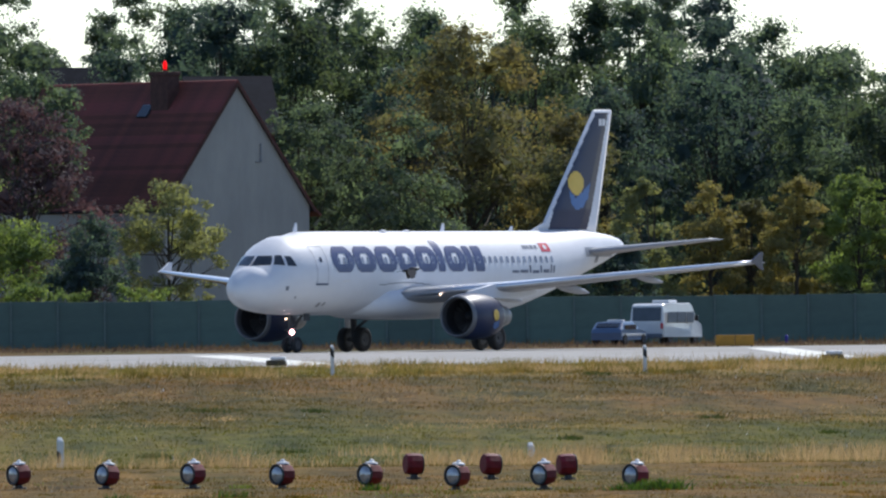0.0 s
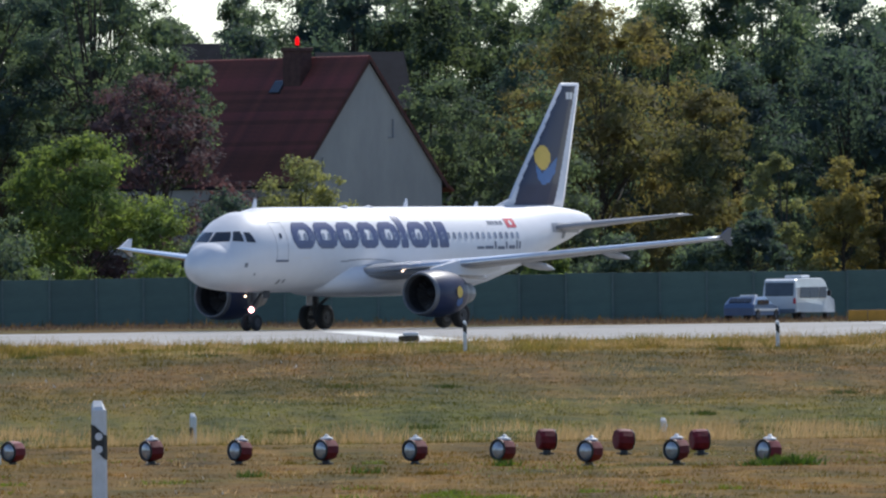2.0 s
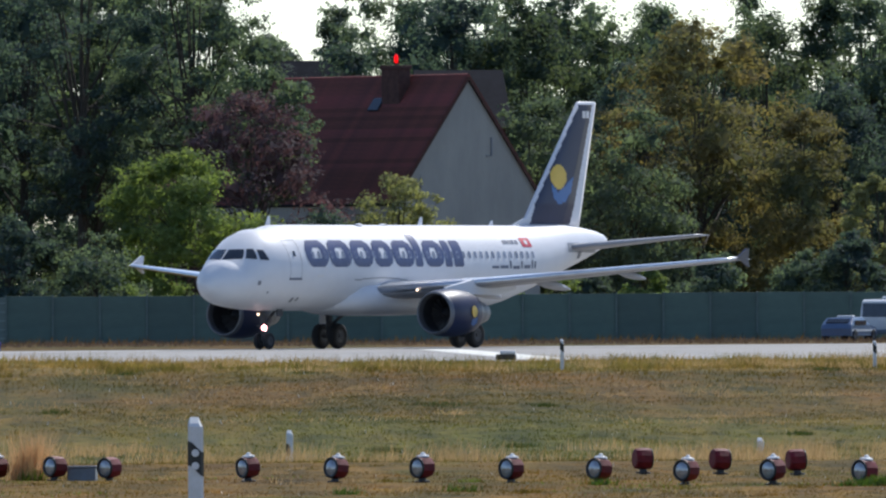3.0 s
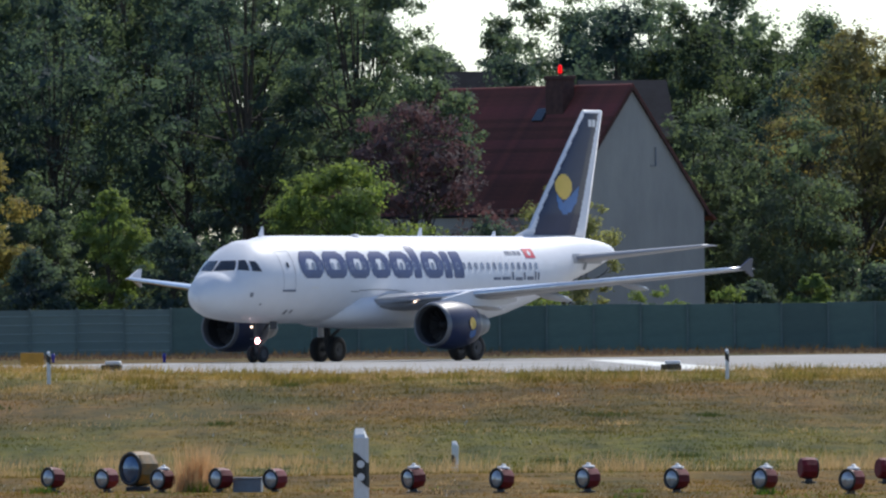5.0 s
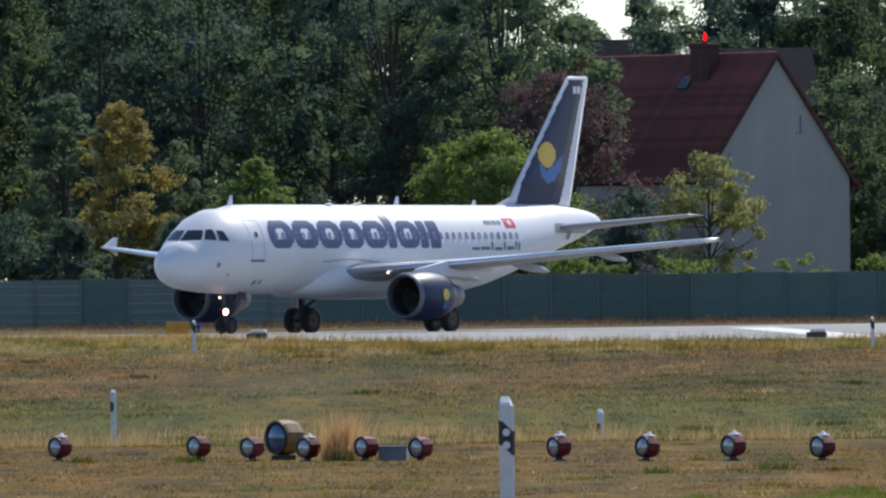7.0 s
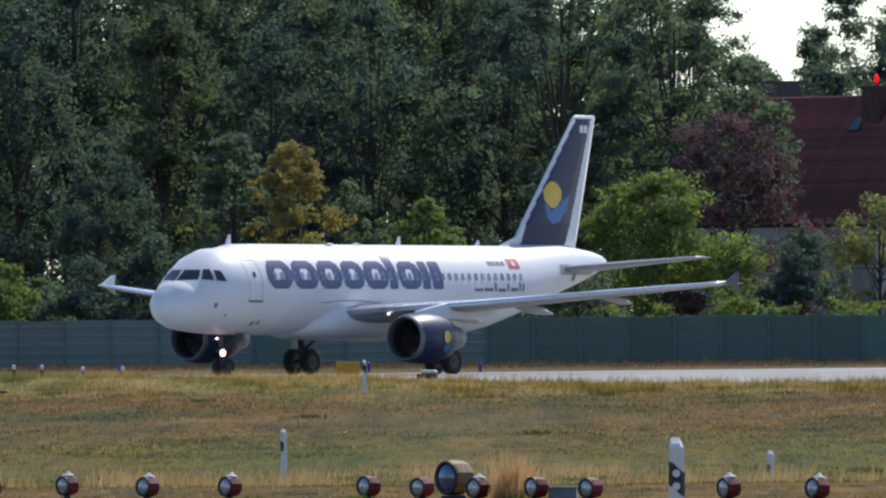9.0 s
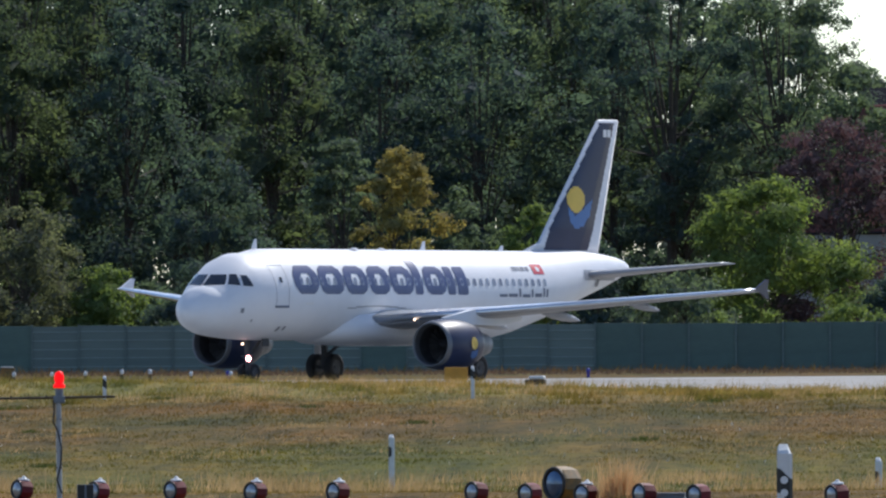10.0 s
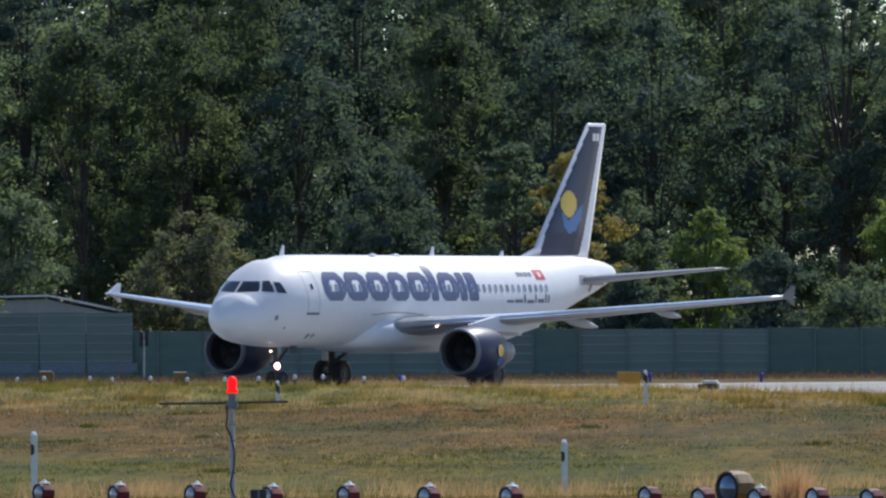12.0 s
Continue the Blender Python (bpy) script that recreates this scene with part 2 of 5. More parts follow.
CREST = [(-60, 0.55), (-27, 0.44), (-15, 0.36), (-9, 0.26), (-4, 0.10), (1, -0.05), (12, -0.08), (30, 0.02), (60, 0.05)]


def ground_z(x, y):
    z = lerp(PROFILE, y)
    bank = math.exp(-((y - 468) / 20.0) ** 2)
    z += bank * lerp(CREST, x)
    if y < 480:
        z += 0.10 * (noise.noise(Vector((x * 0.09, y * 0.035, 0))) + 0.4 * noise.noise(Vector((x * 0.35, y * 0.1, 3)))) * min(1.0, max(0.0, (y - 195) / 30))
        z += 0.025 * noise.noise(Vector((x * 0.8, y * 0.5, 7)))
    return z


def ground():
    ys = [-400, -100, 0, 60] + [90 + 3 * k for k in range(40)] + [210 + 4 * k for k in range(71)] + [500, 560, 640, 760, 850, 1000, 1400, 2500, 4500]
    xs = [-3000, -1200, -500, -200, -100] + [-66 + 2.0 * k for k in range(69)] + [110, 200, 500, 1200, 3000]
    verts = [(x, y, ground_z(x, y)) for y in ys for x in xs]
    w = len(xs)
    faces = [(j * w + i, j * w + i + 1, (j + 1) * w + i + 1, (j + 1) * w + i) for j in range(len(ys) - 1) for i in range(w - 1)]
    g = new("ground", mesh_of("ground", verts, faces, GROUND_MAT, smooth=True))
    tagged(g, "dry mown airfield grass with brown and green patches", "ground", kind="structure")


def grass_colour(nt):
    """The colour of the dry airfield grass over the plan: worn brown terrace, greener hollow, rusty bank, straw crest
    with backlight painted in.
    """
    n, l = nt.nodes, nt.links
    tc = n.new("ShaderNodeTexCoord")

    def noise_of(scale, stretch, detail=5.0):
        mp = n.new("ShaderNodeMapping")
        mp.inputs["Scale"].default_value = stretch
        l.new(tc.outputs["Object"], mp.inputs["Vector"])
        t = n.new("ShaderNodeTexNoise")
        t.inputs["Scale"].default_value, t.inputs["Detail"].default_value, t.inputs["Roughness"].default_value = scale, detail, 0.62
        l.new(mp.outputs["Vector"], t.inputs["Vector"])
        return t.outputs["Fac"]

    def ramp(fac, *stops):
        r = n.new("ShaderNodeValToRGB")
        r.color_ramp.elements[0].position, r.color_ramp.elements[0].color = stops[0][0], (*stops[0][1], 1)
        r.color_ramp.elements[1].position, r.color_ramp.elements[1].color = stops[-1][0], (*stops[-1][1], 1)
        for p, c in stops[1:-1]:
            r.color_ramp.elements.new(p).color = (*c, 1)
        l.new(fac, r.inputs["Fac"])
        return r.outputs["Color"]

    def blend(a, b, fac, kind="MIX"):
        mx = n.new("ShaderNodeMix")
        mx.data_type, mx.blend_type = "RGBA", kind
        l.new(a, mx.inputs["A"])
        l.new(b, mx.inputs["B"])
        if fac is None:
            mx.inputs["Factor"].default_value = 1.0
        else:
            l.new(fac, mx.inputs["Factor"])
        return mx.outputs["Result"]

    sep = n.new("ShaderNodeSeparateXYZ")
    l.new(tc.outputs["Object"], sep.inputs["Vector"])
    edge = noise_of(0.16, (1.0, 0.2, 1), 4)

    def beyond(y0, y1, wander):
        """0 nearer than y0, 1 past y1, with a ragged border."""
        ma = n.new("ShaderNodeMath")
        ma.operation = "MULTIPLY_ADD"
        l.new(edge, ma.inputs[0])
        ma.inputs[1].default_value = wander
        l.new(sep.outputs["Y"], ma.inputs[2])
        mr = n.new("ShaderNodeMapRange")
        mr.inputs["From Min"].default_value, mr.inputs["From Max"].default_value = y0 + wander / 2, y1 + wander / 2
        l.new(ma.outputs["Value"], mr.inputs["Value"])
        return mr.outputs["Result"]

    near = noise_of(0.42, (1.0, 0.20, 1), 6)
    far = noise_of(0.16, (1.0, 0.13, 1), 6)
    terrace = ramp(near, (0.34, (0.070, 0.058, 0.007)), (0.44, (0.106, 0.066, 0.012)), (0.55, (0.123, 0.070, 0.013)), (0.68, (0.083, 0.045, 0.010)))
    hollow = ramp(far, (0.34, (0.057, 0.061, 0.008)), (0.47, (0.079, 0.072, 0.010)), (0.58, (0.098, 0.075, 0.013)), (0.70, (0.092, 0.062, 0.011)))
    bank = ramp(far, (0.32, (0.051, 0.046, 0.007)), (0.44, (0.080, 0.057, 0.011)), (0.56, (0.101, 0.059, 0.014)), (0.70, (0.110, 0.061, 0.014)))
    # straw colour, brightened further to hold the glow of the backlit crest
    crest = ramp(far, (0.34, (0.105, 0.099, 0.025)), (0.50, (0.162, 0.125, 0.036)), (0.66, (0.218, 0.156, 0.051)))
    c = blend(terrace, hollow, beyond(188, 200, 10))
    c = blend(c, bank, beyond(330, 372, 90))
    c = blend(c, crest, beyond(425, 450, 40))
    c = blend(c, bank, beyond(488, 500, 4))
    mottle = ramp(noise_of(0.9, (1.0, 0.10, 1), 5), (0.34, (0.58, 0.66, 0.60)), (0.48, (0.98, 1.0, 0.96)), (0.64, (1.38, 1.28, 1.24)))
    c = blend(c, mottle, None, "MULTIPLY")
    fine = ramp(noise_of(3.2, (1.0, 0.16, 1), 6), (0.32, (0.56, 0.60, 0.56)), (0.50, (0.98, 0.98, 0.96)), (0.68, (1.46, 1.42, 1.38)))
    return blend(c, fine, None, "MULTIPLY"), noise_of


def ground_material():
    m = bpy.data.materials.new("dry_airfield_grass")
    m.use_nodes = True
    n, l = m.node_tree.nodes, m.node_tree.links
    b = n["Principled BSDF"]
    b.inputs["Roughness"].default_value = 0.95
    b.inputs["Specular IOR Level"].default_value = 0.1
    colour, noise_of = grass_colour(m.node_tree)
    l.new(colour, b.inputs["Base Color"])
    bp = n.new("ShaderNodeBump")
    bp.inputs["Strength"].default_value, bp.inputs["Distance"].default_value = 0.7, 0.06
    l.new(noise_of(5.0, (1, 0.3, 1), 4), bp.inputs["Height"])
    l.new(bp.outputs["Normal"], b.inputs["Normal"])
    return m


def blade_material(name, tint, spread=0.16):
    """Blades that take the colour of the patch they grow in, shifted by their kind."""
    m = bpy.data.materials.new(name)
    m.use_nodes = True
    n, l = m.node_tree.nodes, m.node_tree.links
    b = n["Principled BSDF"]
    b.inputs["Roughness"].default_value = 0.8
    b.inputs["Specular IOR Level"].default_value = 0.15
    colour, _ = grass_colour(m.node_tree)
    mx = n.new("ShaderNodeMix")
    mx.data_type, mx.blend_type = "RGBA", "MULTIPLY"
    mx.inputs["Factor"].default_value = 1.0
    l.new(colour, mx.inputs["A"])
    mx.inputs["B"].default_value = (*tint, 1)
    g = n.new("ShaderNodeNewGeometry")
    mr = n.new("ShaderNodeMapRange")
    mr.inputs["To Min"].default_value, mr.inputs["To Max"].default_value = 1 - spread, 1 + spread
    l.new(g.outputs["Random Per Island"], mr.inputs["Value"])
    hsv = n.new("ShaderNodeHueSaturation")
    l.new(mx.outputs["Result"], hsv.inputs["Color"])
    l.new(mr.outputs["Result"], hsv.inputs["Value"])
    l.new(hsv.outputs["Color"], b.inputs["Base Color"])
    tr = n.new("ShaderNodeBsdfTranslucent")
    l.new(hsv.outputs["Color"], tr.inputs["Color"])
    ms = n.new("ShaderNodeMixShader")
    ms.inputs["Fac"].default_value = 0.58
    l.new(b.outputs["BSDF"], ms.inputs[1])
    l.new(tr.outputs["BSDF"], ms.inputs[2])
    l.new(ms.outputs["Shader"], n["Material Output"].inputs["Surface"])
    return m


GROUND_MAT = ground_material()
ground()


def taxiway():
    bm = bmesh.new()
    # far edge runs away to the right, beside the airliner's path
    pts = [(-400, 492), (400, 492), (400, 1080), (66, 712), (47, 698), (34, 690), (24, 682), (4, 654), (-22, 624), (-40, 612), (-70, 604), (-400, 600)]
    prism(bm, pts, 0.03, Matrix.Translation((0, 0, -0.02)))
    tagged(part("road", bm, ASPHALT), "pale sunlit concrete taxiway with worn paint", "taxiway", kind="structure")
    for name, a, b, w in (("trim", (14.6, 492), (13.1, 632), 1.9), ("trim", (34.6, 530), (40.0, 665), 1.9), ("trim", (-30, 590), (44, 690), 0.5)):
        d = (Vector(b) - Vector(a)).normalized()
        s = Vector((-d.y, d.x)) * w / 2
        bm = bmesh.new()
        prism(bm, [tuple(Vector(a) - s), tuple(Vector(a) + s), tuple(Vector(b) + s), tuple(Vector(b) - s)], 0.006, Matrix.Translation((0, 0, 0.012)))
        tagged(part(name, bm, LINE_PAINT), "worn pale marking painted on the taxiway", "road marking", kind="structure")


taxiway()


# ---- the airliner: x forward, y to its left, z up; origin on the ground between the main wheels; d is metres behind the nose ----
NOSE = 16.1
BODY = [(0.4, (2.98, 2.92, 0.02)), (0.456, (3.16, 2.72, 0.24)), (0.586, (3.36, 2.54, 0.45)), (0.864, (3.63, 2.33, 0.75)), (1.229, (3.93, 2.12, 1.07)), (1.739, (4.12, 1.98, 1.33)), (2.157, (4.52, 1.92, 1.49)), (2.721, (4.92, 1.87, 1.63)), (3.279, (5.28, 1.82, 1.76)), (3.929, (5.47, 1.79, 1.86)), (4.671, (5.48, 1.77, 1.92)), (5.6, (5.66, 1.76, 1.965)), (7.0, (5.68, 1.75, 1.975)), (21.6, (5.68, 1.75, 1.975)), (22.6, (5.68, 1.82, 1.97)), (24.0, (5.68, 2.05, 1.93)), (26.0, (5.68, 2.52, 1.77)), (28.0, (5.701, 3.05, 1.46)), (30.0, (5.712, 3.6, 1.09)), (31.6, (5.595, 4.02, 0.77)), (32.8, (5.45, 4.38, 0.5)), (33.5, (5.3, 4.62, 0.33)), (33.84, (5.16, 4.76, 0.18))]


def skin(d, z, side=1, off=0.0):
    """A point on the fuselage's skin at the distance d behind the nose and the height z."""
    top, bot, hw = lerp(BODY, d)
    c, h = (top + bot) / 2, (top - bot) / 2
    s = max(-0.999, min(0.999, (z - c) / h))
    y = hw * math.sqrt(1 - s * s)
    nrm = Vector((0, y / hw ** 2, (z - c) / h ** 2)).normalized()
    p = Vector((NOSE - d, y, z)) + nrm * off
    return Vector((p.x, p.y * side, p.z))


def depth_of(y, z):
    """How far behind the nose the skin is y metres wide at the height z."""
    lo, hi = 0.45, 5.0
    for _ in range(40):
        d = (lo + hi) / 2
        top, bot, hw = lerp(BODY, d)
        s = (z - (top + bot) / 2) / ((top - bot) / 2)
        lo, hi = (d, hi) if abs(s) >= 1 or hw * math.sqrt(1 - s * s) < y else (lo, d)
    return d


def decal(bm, outline, off=0.012, side=1, inner=None, step=0.25, place=None):
    """A thin painted piece that follows the skin: an outline of (d, z), filled as a fine grid."""
    def inside(p, poly):
        n, res, j = len(poly), False, len(poly) - 1
        for i in range(n):
            if (poly[i][1] > p[1]) != (poly[j][1] > p[1]) and p[0] < (poly[j][0] - poly[i][0]) * (p[1] - poly[i][1]) / (poly[j][1] - poly[i][1]) + poly[i][0]:
                res = not res
            j = i
        return res
    ds, zs = [p[0] for p in outline], [p[1] for p in outline]
    nx, nz = max(1, round((max(ds) - min(ds)) / step)), max(1, round((max(zs) - min(zs)) / step))
    cache = {}

    def v(i, k):
        if (i, k) not in cache:
            at = (min(ds) + (max(ds) - min(ds)) * i / nx, min(zs) + (max(zs) - min(zs)) * k / nz)
            cache[i, k] = bm.verts.new(place(*at, off) if place else skin(*at, side, off))
        return cache[i, k]
    for i in range(nx):
        for k in range(nz):
            c = (min(ds) + (max(ds) - min(ds)) * (i + 0.5) / nx, min(zs) + (max(zs) - min(zs)) * (k + 0.5) / nz)
            if inside(c, outline) and not (inner and inside(c, inner)):
                bm.faces.new((v(i, k), v(i + 1, k), v(i + 1, k + 1), v(i, k + 1)))
    return bm


def rect(d0, d1, z0, z1, r=0.0, n=4):
    if not r:
        return [(d0, z0), (d1, z0), (d1, z1), (d0, z1)]
    pts = []
    for cx, cz, a in ((d1 - r, z0 + r, -90), (d1 - r, z1 - r, 0), (d0 + r, z1 - r, 90), (d0 + r, z0 + r, 180)):
        pts += [(cx + r * math.cos(radians(a + 90 * k / n)), cz + r * math.sin(radians(a + 90 * k / n))) for k in range(n + 1)]
    return pts


def patch(bm, quad, off, side=1, n=4):
    """A four-cornered piece of (d, z) laid on the skin."""
    q = [Vector((a, b)) for a, b in quad]
    g = [[bm.verts.new(skin(*(q[0].lerp(q[1], i / n).lerp(q[3].lerp(q[2], i / n), k / n)), side, off)) for i in range(n + 1)] for k in range(n + 1)]
    for k in range(n):
        for i in range(n):
            bm.faces.new((g[k][i], g[k][i + 1], g[k + 1][i + 1], g[k + 1][i]))
    return bm


def aerofoil(chord, thick, n=9):
    """Half-cosine section: (x back from the leading edge, z), upper side first."""
    up = []
    for k in range(n):
        c = 0.5 - 0.5 * math.cos(math.pi * k / (n - 1))
        t = 5 * thick * (0.2969 * math.sqrt(c) - 0.126 * c - 0.3516 * c * c + 0.2843 * c ** 3 - 0.1015 * c ** 4)
        up.append((c * chord, t * chord * 1.15))
    low = [(x, -z * 0.75) for x, z in up[1:-1]][::-1]
    return up + low


def surface(stations, vertical=False):
    """A wing or fin through stations (d of the leading edge, span place, height, chord, thickness ratio)."""
    rings = []
    for d, y, z, chord, th in stations:
        sec = aerofoil(chord, th)
        rings.append([(NOSE - d - x, (y + h) if vertical else y, z if vertical else z + h) for x, h in sec])
    return loft(rings)


def half_wing(side):
    return [(10.9, side * 1.2, 2.50, 7.1, 0.13), (11.4, side * 2.0, 2.58, 6.45, 0.13), (13.75, side * 6.4, 2.97, 3.95, 0.115), (15.9, side * 11.0, 3.40, 2.75, 0.11), (18.35, side * 16.0, 3.87, 1.62, 0.105), (18.75, side * 16.75, 3.94, 1.38, 0.09)]


def airliner():
    a = thing("airliner", "white twin-jet airliner with navy tail and engines, taxiing", "airplane")
    # fuselage
    ds = sorted({r[0] for r in BODY} | {0.42, 0.52, 0.7, 1.1, 1.58} | set(np.arange(8, 33, 1.0)))
    rings = []
    for d in ds:
        top, bot, hw = lerp(BODY, d)
        c, h = (top + bot) / 2, (top - bot) / 2
        rings.append([(NOSE - d, hw * math.cos(2 * math.pi * k / 40), c + h * math.sin(2 * math.pi * k / 40)) for k in range(40)])
    part("fuselage", loft(rings), WHITE, a, smooth=True)
    fair = []
    for d, w, zb, zt in ((9.2, 0.5, 1.85, 2.2), (9.9, 1.55, 1.66, 2.75), (10.7, 2.06, 1.56, 3.12), (12.5, 2.26, 1.50, 3.2), (16.0, 2.25, 1.50, 3.05), (18.5, 2.05, 1.55, 2.9), (20.0, 1.5, 1.70, 2.6), (21.2, 0.6, 1.85, 2.2)):
        fair.append([(NOSE - d, w * math.copysign(abs(math.cos(q)) ** 0.7, math.cos(q)), (zb + zt) / 2 + (zt - zb) / 2 * math.copysign(abs(math.sin(q)) ** 0.8, math.sin(q))) for q in (2 * math.pi * k / 24 for k in range(24))])
    part("belly_fairing", loft(fair), WHITE, a, smooth=True)
    # cockpit glazing, either side of the nose
    for side in (1, -1):
        for pane in (((0.05, 4.07), (0.90, 4.10), (0.72, 4.54), (0.05, 4.53)), ((1.00, 4.12), (1.36, 4.08), (1.02, 4.56), (0.80, 4.55)), ((1.43, 4.07), (1.63, 4.04), (1.33, 4.50), (1.14, 4.52))):
            quad = [(depth_of(y, z), z) for y, z in pane]
            bm = patch(bmesh.new(), quad, 0.02, side)
            part("cockpit_window", bm, GLASS_DARK, a, "dark cockpit window pane", smooth=True)
        # cabin windows
    for i in range(38):
        d = 6.3 + 0.5 * i
        if 12.4 < d < 12.6:
            continue
        bm = bmesh.new()
        vs = [bm.verts.new(skin(d + x, 4.29 + z, 1, 0.016)) for x, z in rect(-0.115, 0.115, -0.165, 0.165, 0.09, 3)]
        bm.faces.new(vs)
        part("cabin_window", bm, CABIN_GLASS, a)
    # doors: thin seams and a sill
    for d0, d1, z0, z1 in ((4.45, 5.32, 3.24, 4.98),):
        bm = bmesh.new()
        w = 0.022
        for r in (rect(d0, d0 + w, z0, z1), rect(d1 - w, d1, z0, z1), rect(d0 + w, d1 - w, z1 - w, z1)):
            decal(bm, r, 0.012, step=0.2)
        door = part("door_seam", bm, SEAM, a, "thin seam round a cabin door")
        part("door_sill", decal(bmesh.new(), rect(d0 - 0.05, d1 + 0.05, z0 - 0.09, z0), 0.02), SCRIPT_GREY, door, "dark sill strip")
        part("door_window", decal(bmesh.new(), rect((d0 + d1) / 2 - 0.08, (d0 + d1) / 2 + 0.08, 4.22, 4.45), 0.018, step=0.1), GLASS_DARK, door)
    # title: plain rounded shapes in blue, wide ones with an opening, narrow ones solid
    x = 5.76
    for w, hi, hollow in ((1.80, 0, 1), (1.82, 0, 1), (1.72, 0, 1), (1.62, 0, 1), (1.72, 0, 1), (0.60, 0.30, 0), (1.66, 0, 1), (0.58, 0.0, 0), (0.80, 0, 0)):
        z0, z1 = 3.74, 4.95 + hi
        r = 0.55 if hollow else 0.12
        inner = rect(x + 0.56, x + w - 0.56, z0 + 0.36, z1 - 0.33, 0.16) if hollow else None
        part("title_shape", decal(bmesh.new(), rect(x, x + w, z0, z1, r, 6), 0.013, inner=inner, step=0.055), TITLE_BLUE, a, "plain blue painted title shape", smooth=True)
        x += w + (0.055 if hollow else 0.16)
    # small script below the windows as plain bars, registration bars, flag
    for d0, d1, z0, z1 in ((21.1, 21.7, 3.66, 3.78), (21.8, 22.5, 3.66, 3.80), (22.62, 22.78, 3.66, 4.02), (22.9, 23.5, 3.64, 3.78), (23.62, 23.76, 3.66, 4.0), (23.9, 24.5, 3.66, 3.82), (24.62, 24.76, 3.66, 4.05), (24.9, 25.05, 3.66, 4.0)):
        part("script_bar", decal(bmesh.new(), rect(d0, d1, z0, z1), 0.012, step=0.15), SCRIPT_GREY, a, "dark plain bar of small writing")
    for d0, d1 in ((22.55, 22.95), (23.0, 23.12), (23.2, 23.5), (23.58, 23.85)):
        part("registration_bar", decal(bmesh.new(), rect(d0, d1, 4.80, 4.97), 0.012, step=0.15), SCRIPT_GREY, a, "grey plain bar of registration marks")
    flag = part("flag", decal(bmesh.new(), rect(24.1, 24.95, 4.66, 5.08), 0.013, step=0.15), FLAG_RED, a, "small red flag with a white disc")
    part("flag_disc", decal(bmesh.new(), rect(24.40, 24.66, 4.76, 4.98, 0.11), 0.018, step=0.05), WHITE, flag)
    # small ports and marks on the nose
    for d, z, s in ((2.45, 3.02, 0.10), (5.35, 2.25, 0.10), (5.75, 2.28, 0.08), (3.2, 2.6, 0.05)):
        part("access_panel", decal(bmesh.new(), rect(d - s, d + s, z - s, z + s), 0.012, step=0.1), SEAM, a)
    part("drain_mark", decal(bmesh.new(), rect(6.55, 7.1, 3.28, 3.38), 0.014, step=0.1), LAMP_CAP, a)
    part("trim_scale", decal(bmesh.new(), rect(29.9, 30.25, 4.15, 4.62), 0.03, step=0.1), SEAM, a, "small dark trim scale at the tailplane root")
    for k in range(9):  # seam over the wing-root fairing
        d0 = 9.7 + 0.62 * k
        part("fairing_seam", decal(bmesh.new(), rect(d0, d0 + 0.64, 3.24 - 0.010 * (k - 3) ** 2 - 0.02, 3.24 - 0.010 * (k - 3) ** 2 + 0.02), 0.015, step=0.3), SEAM, a)
    # wings
    for side in (1, -1):
        w = part("wing", surface(half_wing(side)), WING_GREY, a, "pale grey swept wing", smooth=True)
        # slats along the leading edge
        lead = [(NOSE - d + 0.03, y, z, c) for d, y, z, c, _ in half_wing(side)[1:]]
        rr = []
        for xx, y, z, c in lead:
            run, up, dn = 0.05 + 0.02 * c, 0.03 + 0.028 * c, 0.02 + 0.022 * c
            nose = [(xx - run + run * math.cos(q), y, z + 0.01 * c + (up if q > 0 else dn) * math.sin(q)) for q in (math.pi * k / 12 for k in range(-6, 7))]
            rr.append(nose + [(xx - 0.17 * c, y, z + 0.066 * c + 0.02), (xx - 0.17 * c, y, z + 0.03 * c)])
        part("slat", loft(rr), SLAT_METAL, w, "polished metal leading-edge slat", smooth=True)
        # tip fence
        bm = bmesh.new()
        prism(bm, [(0.25, 0.02), (0.0, 0.08), (-0.80, 0.48), (-1.02, 0.48), (-0.92, 0.02), (-1.05, -0.36), (-0.9, -0.36), (-0.35, -0.08)], 0.07,
              pose(NOSE - 18.9, side * 16.78, 3.95, 90, 0, 0))
        part("wingtip_fence", bm, NAVY_DARK if side > 0 else WHITE, w, "upright wingtip fence")
        # flap track fairings
        for y, d, ln, s in ((7.9, 16.3, 3.2, 0.22), (11.7, 17.5, 2.5, 0.18), (4.2, 16.2, 3.2, 0.24)):
            zz = lerp([(1.2, 2.5), (16.75, 3.94)], y) - 0.02
            bm = lathe(bmesh.new(), [(0.02, 0), (s * 0.65, ln * 0.12), (s, ln * 0.35), (s * 0.95, ln * 0.6), (s * 0.55, ln * 0.85), (0.03, ln)], pose(NOSE - d + 0.9, side * y, zz - 0.02, 0, -98, 0), 12)
            part("flap_fairing", bm, WING_GREY, w, "pale flap track fairing", smooth=True)
        # engine
        ey, ez, ed = side * 5.80, 1.60, 10.30
        em = pose(NOSE - ed, ey, ez, 0, -90, 0)
        eng = part("engine_cowl", lathe(bmesh.new(), [(0.985, 0.12), (1.04, 0.35), (1.085, 0.8), (1.095, 1.4), (1.04, 2.1), (0.93, 2.65), (0.85, 2.9), (0.79, 2.9), (0.82, 2.3)], em, 40), NAVY, a, "navy engine cowling", smooth=True)
        part("inlet_lip", lathe(bmesh.new(), [(0.84, 0.40), (0.845, 0.18), (0.87, 0.05), (0.905, 0.0), (0.95, 0.03), (0.985, 0.12), (1.012, 0.22)], em, 40), METAL, eng, "bare metal inlet lip", smooth=True)
